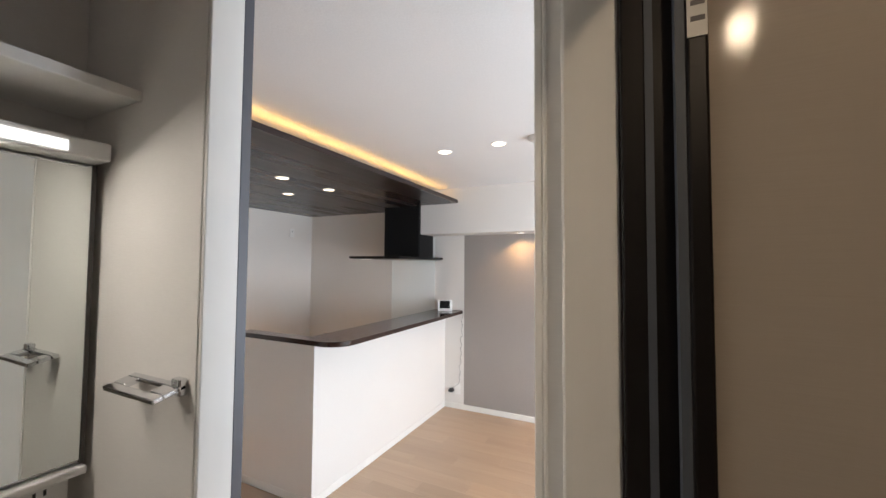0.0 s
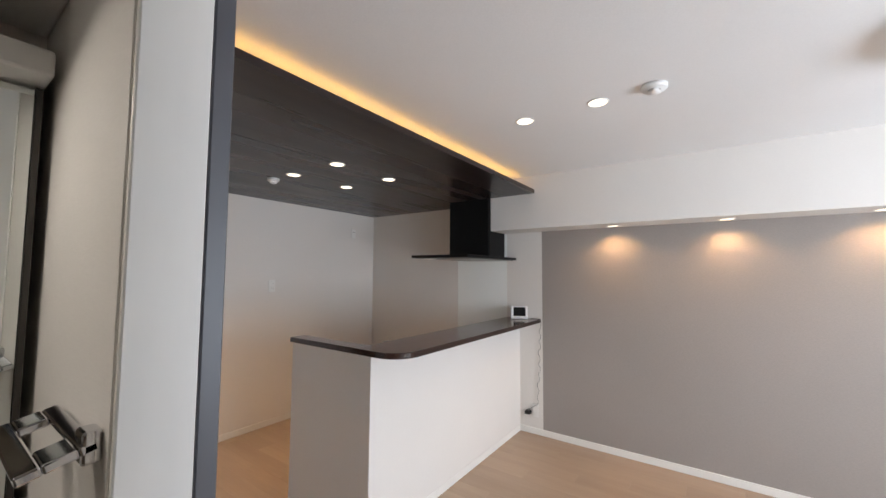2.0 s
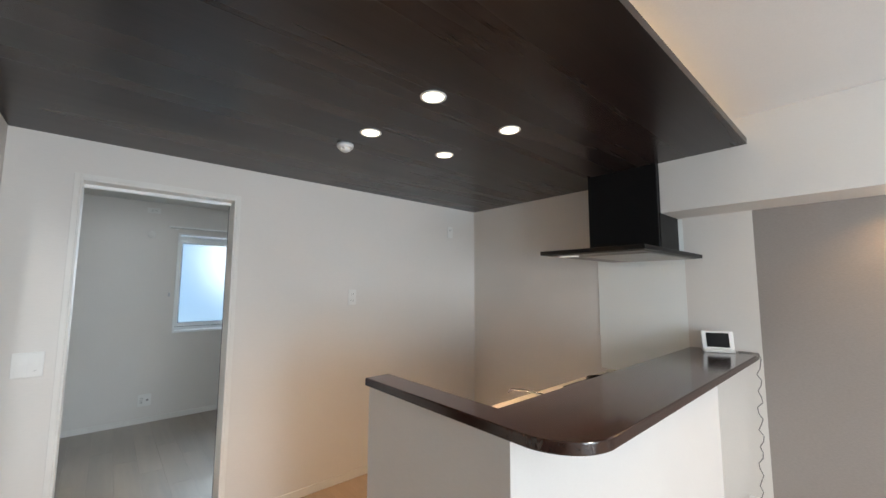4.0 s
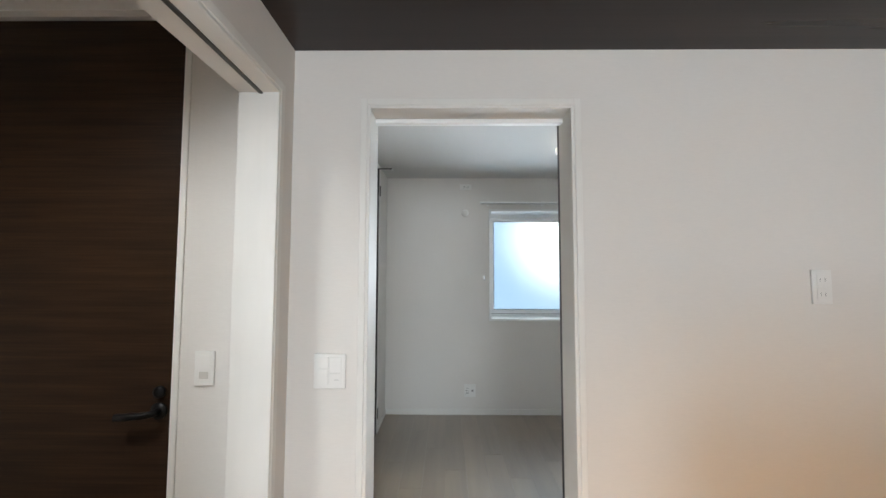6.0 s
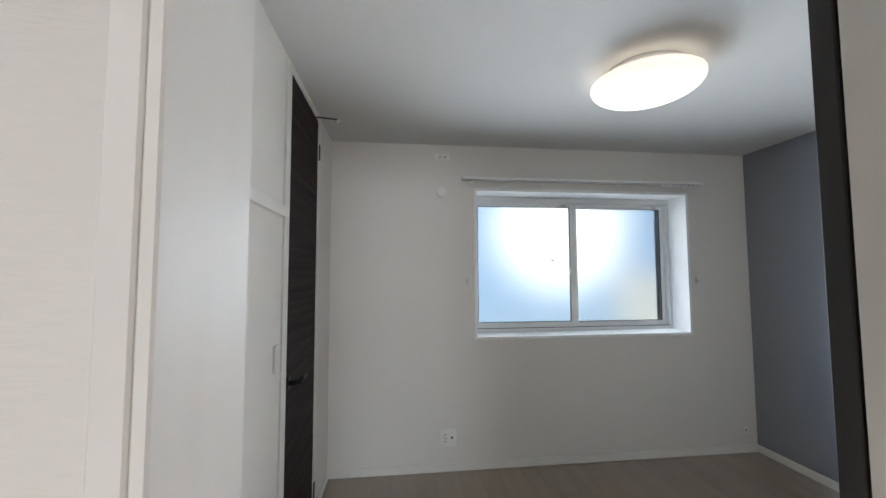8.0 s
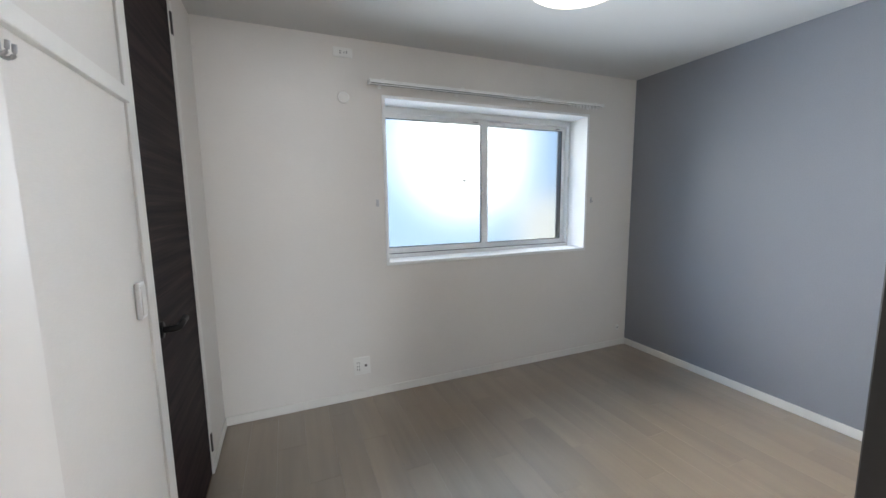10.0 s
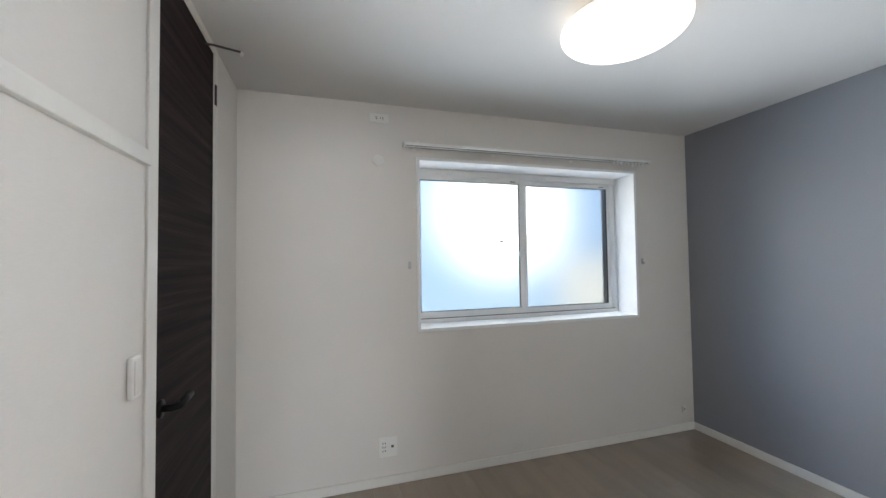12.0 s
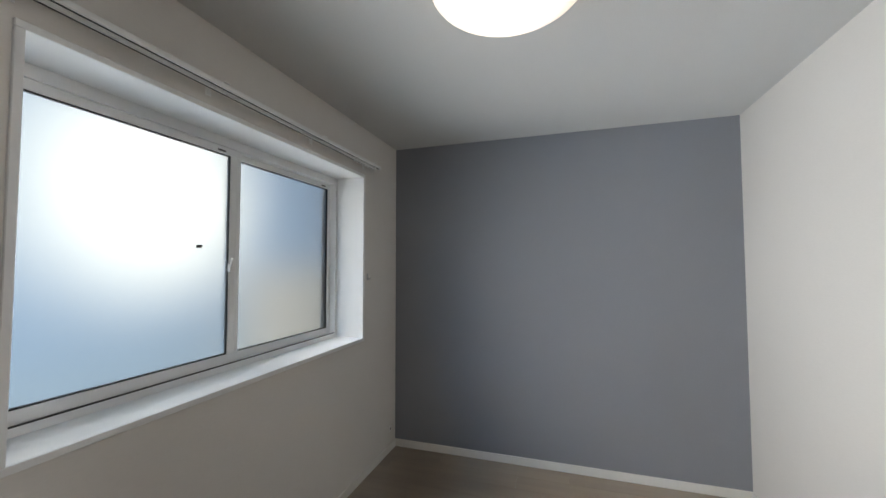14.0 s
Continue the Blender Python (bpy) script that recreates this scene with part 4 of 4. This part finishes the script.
def dome_lamp(name, x, y, z, r, glow, label, drop=1.0):
    t = thing(name, (x, y, z), label, "ceiling light")
    part("base", lathe([(0.0001, 0), (r * 0.70, 0), (r * 0.72, -0.012), (r * 0.72, -0.062 * drop), (0.0001, -0.062 * drop)], (x, y, z), "z", 56), PLASTIC, t)
    prof = [(0.0001, -0.063 * drop), (r * 0.985, -0.063 * drop), (r, -0.065 * drop)] + [(r * math.cos(a), drop * (-0.072 - 0.083 * math.sin(a))) for a in (math.pi / 2 * k / 10 for k in range(10))] + [(0.0001, -0.155 * drop)]
    part("shade", lathe(prof, (x, y, z), "z", 56), glow, t, "opal white domed shade")


dome_lamp("ceiling_light", 2.69, 4.995, BED_Z, 0.248, GLOW_DOME, "round lit opal ceiling light in the bedroom", 0.9)
dome_lamp("ceiling_light", 2.86, -0.875, LDK_Z, 0.27, GLOW_LIVING, "round white opal ceiling light in the living room", 0.75)


def downlight(x, y, z, glow, label, group, r=0.045):
    t = thing("downlight", (x, y, z), label, "downlight", group)
    part("trim_ring", lathe([(r, 0.0), (r + 0.010, 0.0), (r + 0.010, -0.003), (r + 0.004, -0.005), (r, -0.003)], (x, y, z), "z", 32), PLASTIC, t)
    part("lens", lathe([(0.0001, 0.0), (r - 0.0005, 0.0), (r - 0.0005, -0.002), (0.0001, -0.003)], (x, y, z), "z", 32), glow, t, "glowing lens")
    return t


kd = downlight(*KITCHEN_SPOTS[0], SOFFIT_Z, GLOW_SPOT, "round lit recessed downlight in the dark kitchen ceiling", "kitchen downlights")
for x, y in KITCHEN_SPOTS[1:]:
    copy_thing(kd, pose(x, y, SOFFIT_Z))
ld = downlight(*LIVING_SPOTS[0], LDK_Z, GLOW_SPOT, "round lit recessed downlight in the white ceiling", "living room downlights")
copy_thing(ld, pose(*LIVING_SPOTS[1], LDK_Z))
bd = downlight(*BEAM_SPOTS[0], BEAM_Z, GLOW_BEAM, "warm recessed downlight under the beam", "beam downlights", 0.042)
for x, y in BEAM_SPOTS[1:]:
    copy_thing(bd, pose(x, y, BEAM_Z))


def smoke_alarm(x, y, z, r, label):
    t = thing("smoke_detector", (x, y, z), label, "smoke detector")
    part("body", lathe([(0.0001, 0), (r, 0), (r, -0.014), (r * 0.9, -0.022), (0.0001, -0.022)], (x, y, z), "z", 32), PLASTIC, t)
    part("cap", lathe([(0.0001, -0.0221), (r * 0.5, -0.0221), (r * 0.48, -0.036), (r * 0.35, -0.041), (0.0001, -0.041)], (x, y, z), "z", 24), PLASTIC, t)
    for k in range(6):
        a = k * math.pi / 3
        cx, cy = x + r * 0.51 * math.cos(a), y + r * 0.51 * math.sin(a)
        part("vent", boxes(((cx - 0.005, cx + 0.005), (cy - 0.005, cy + 0.005), (z - 0.034, z - 0.026))), PLATE, t)


smoke_alarm(2.428, 2.742, SOFFIT_Z, 0.045, "white smoke detector on the dark kitchen ceiling")
# fixture added to go with the unseen hall lamp
downlight(0.45, 2.75, 2.41, GLOW_SPOT, "unseen downlight added to light the hall", "hall downlights")
smoke_alarm(2.795, 0.165, LDK_Z, 0.055, "white smoke detector on the living room ceiling")

# ---- outside ----
BACK = bpy.data.materials.new("outside_glow")
BACK.use_nodes = True
nt = BACK.node_tree
nt.nodes.clear()
o = nt.nodes.new("ShaderNodeOutputMaterial")
em = nt.nodes.new("ShaderNodeEmission")
tc = nt.nodes.new("ShaderNodeTexCoord")
def maths(op, a, b=None):
    m = nt.nodes.new("ShaderNodeMath")
    m.operation = op
    for n, v in enumerate((a, b)):
        if isinstance(v, (int, float)):
            m.inputs[n].default_value = v
        elif v is not None:
            nt.links.new(v, m.inputs[n])
    return m.outputs[0]


def ramp_of(value, low, high):
    m = nt.nodes.new("ShaderNodeMapRange")
    m.interpolation_type = "SMOOTHSTEP"
    m.inputs["From Min"].default_value, m.inputs["From Max"].default_value = low, high
    nt.links.new(value, m.inputs["Value"])
    return m.outputs[0]


def blend(fac, a, b):
    m = nt.nodes.new("ShaderNodeMix")
    m.data_type = "RGBA"
    nt.links.new(fac, m.inputs["Factor"])
    for key, v in (("A", a), ("B", b)):
        if isinstance(v, tuple):
            m.inputs[key].default_value = (*v, 1)
        else:
            nt.links.new(v, m.inputs[key])
    return m.outputs["Result"]


# hazy blue sky, the glare painted as a bright patch, and a pale building below on one side
sp = nt.nodes.new("ShaderNodeSeparateXYZ")
nt.links.new(tc.outputs["Object"], sp.inputs[0])
away = maths("SQRT", maths("ADD", maths("POWER", maths("DIVIDE", maths("SUBTRACT", sp.outputs[0], 3.28), 0.62), 2), maths("POWER", maths("DIVIDE", maths("SUBTRACT", sp.outputs[2], 1.93), 0.60), 2)))
sky_part = blend(ramp_of(sp.outputs[2], 0.4, 1.3), (0.45, 0.64, 0.78), (0.20, 0.44, 0.80))
low_right = maths("MULTIPLY", ramp_of(sp.outputs[0], 3.7, 4.1), ramp_of(maths("MULTIPLY", sp.outputs[2], -1), -1.65, -1.2))
# lowest band painted bright so that it also lights the window head
ground_part = blend(ramp_of(sp.outputs[2], 0.1, 0.7), (0.72, 0.84, 0.92), blend(low_right, sky_part, (0.92, 0.85, 0.74)))
colour = blend(ramp_of(maths("MULTIPLY", away, -1), -1.75, -0.2), ground_part, (3.0, 2.95, 2.75))
nt.links.new(colour, em.inputs["Color"])
em.inputs["Strength"].default_value = 19.0
nt.links.new(em.outputs[0], o.inputs["Surface"])
solid("backdrop", boxes(((0.9, 5.0), (7.3, 7.34), (-0.2, 3.6))), BACK, "bright hazy daylight outside the frosted window", "backdrop", kind="structure")

# ---- floor planks ----


def planks(parent, xs, ys, along, mat, wide, long):
    """Rows of planks with staggered ends, sharing a mesh for each length."""
    shared = {}
    rng = random.Random(7)

    def mesh_for(a, b):
        key = (round(a, 3), round(b, 3))
        if key not in shared:
            g = 0.00025
            lx, ly = key if along == "x" else key[::-1]
            shared[key] = mesh_of("plank", box(bmesh.new(), (g, lx - g), (g, ly - g), (-0.010, 0.0), 0.0004, 1), mat)
        return shared[key]

    us, vs = (xs, ys) if along == "x" else (ys, xs)
    rows = math.ceil((vs[1] - vs[0]) / wide)
    for r in range(rows):
        v = vs[0] + r * wide
        w = min(wide, vs[1] - v)
        u = us[0] - ((r * 0.37) % 1.0) * long
        while u < us[1] - 1e-6:
            a, b = max(u, us[0]), min(u + long, us[1])
            u += long
            if b - a < 0.002 or w < 0.002:
                continue
            ob = new("plank", mesh_for(b - a, w))
            ob.location = (a, v, 0) if along == "x" else (v, a, 0)
            ob.parent = parent


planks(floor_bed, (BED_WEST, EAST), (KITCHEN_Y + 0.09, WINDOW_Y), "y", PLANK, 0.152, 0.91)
planks(floor_living, (WASH_WALL, EAST), (-2.2, KITCHEN_Y + 0.09), "y", PLANK2, 0.152, 0.91)
structure("floor_living_far", boxes(((WASH_WALL, EAST), (SOUTH, -2.2), (-0.0099, -0.0005))), PLANK2, "pale oak living room floor by the balcony", "floor")
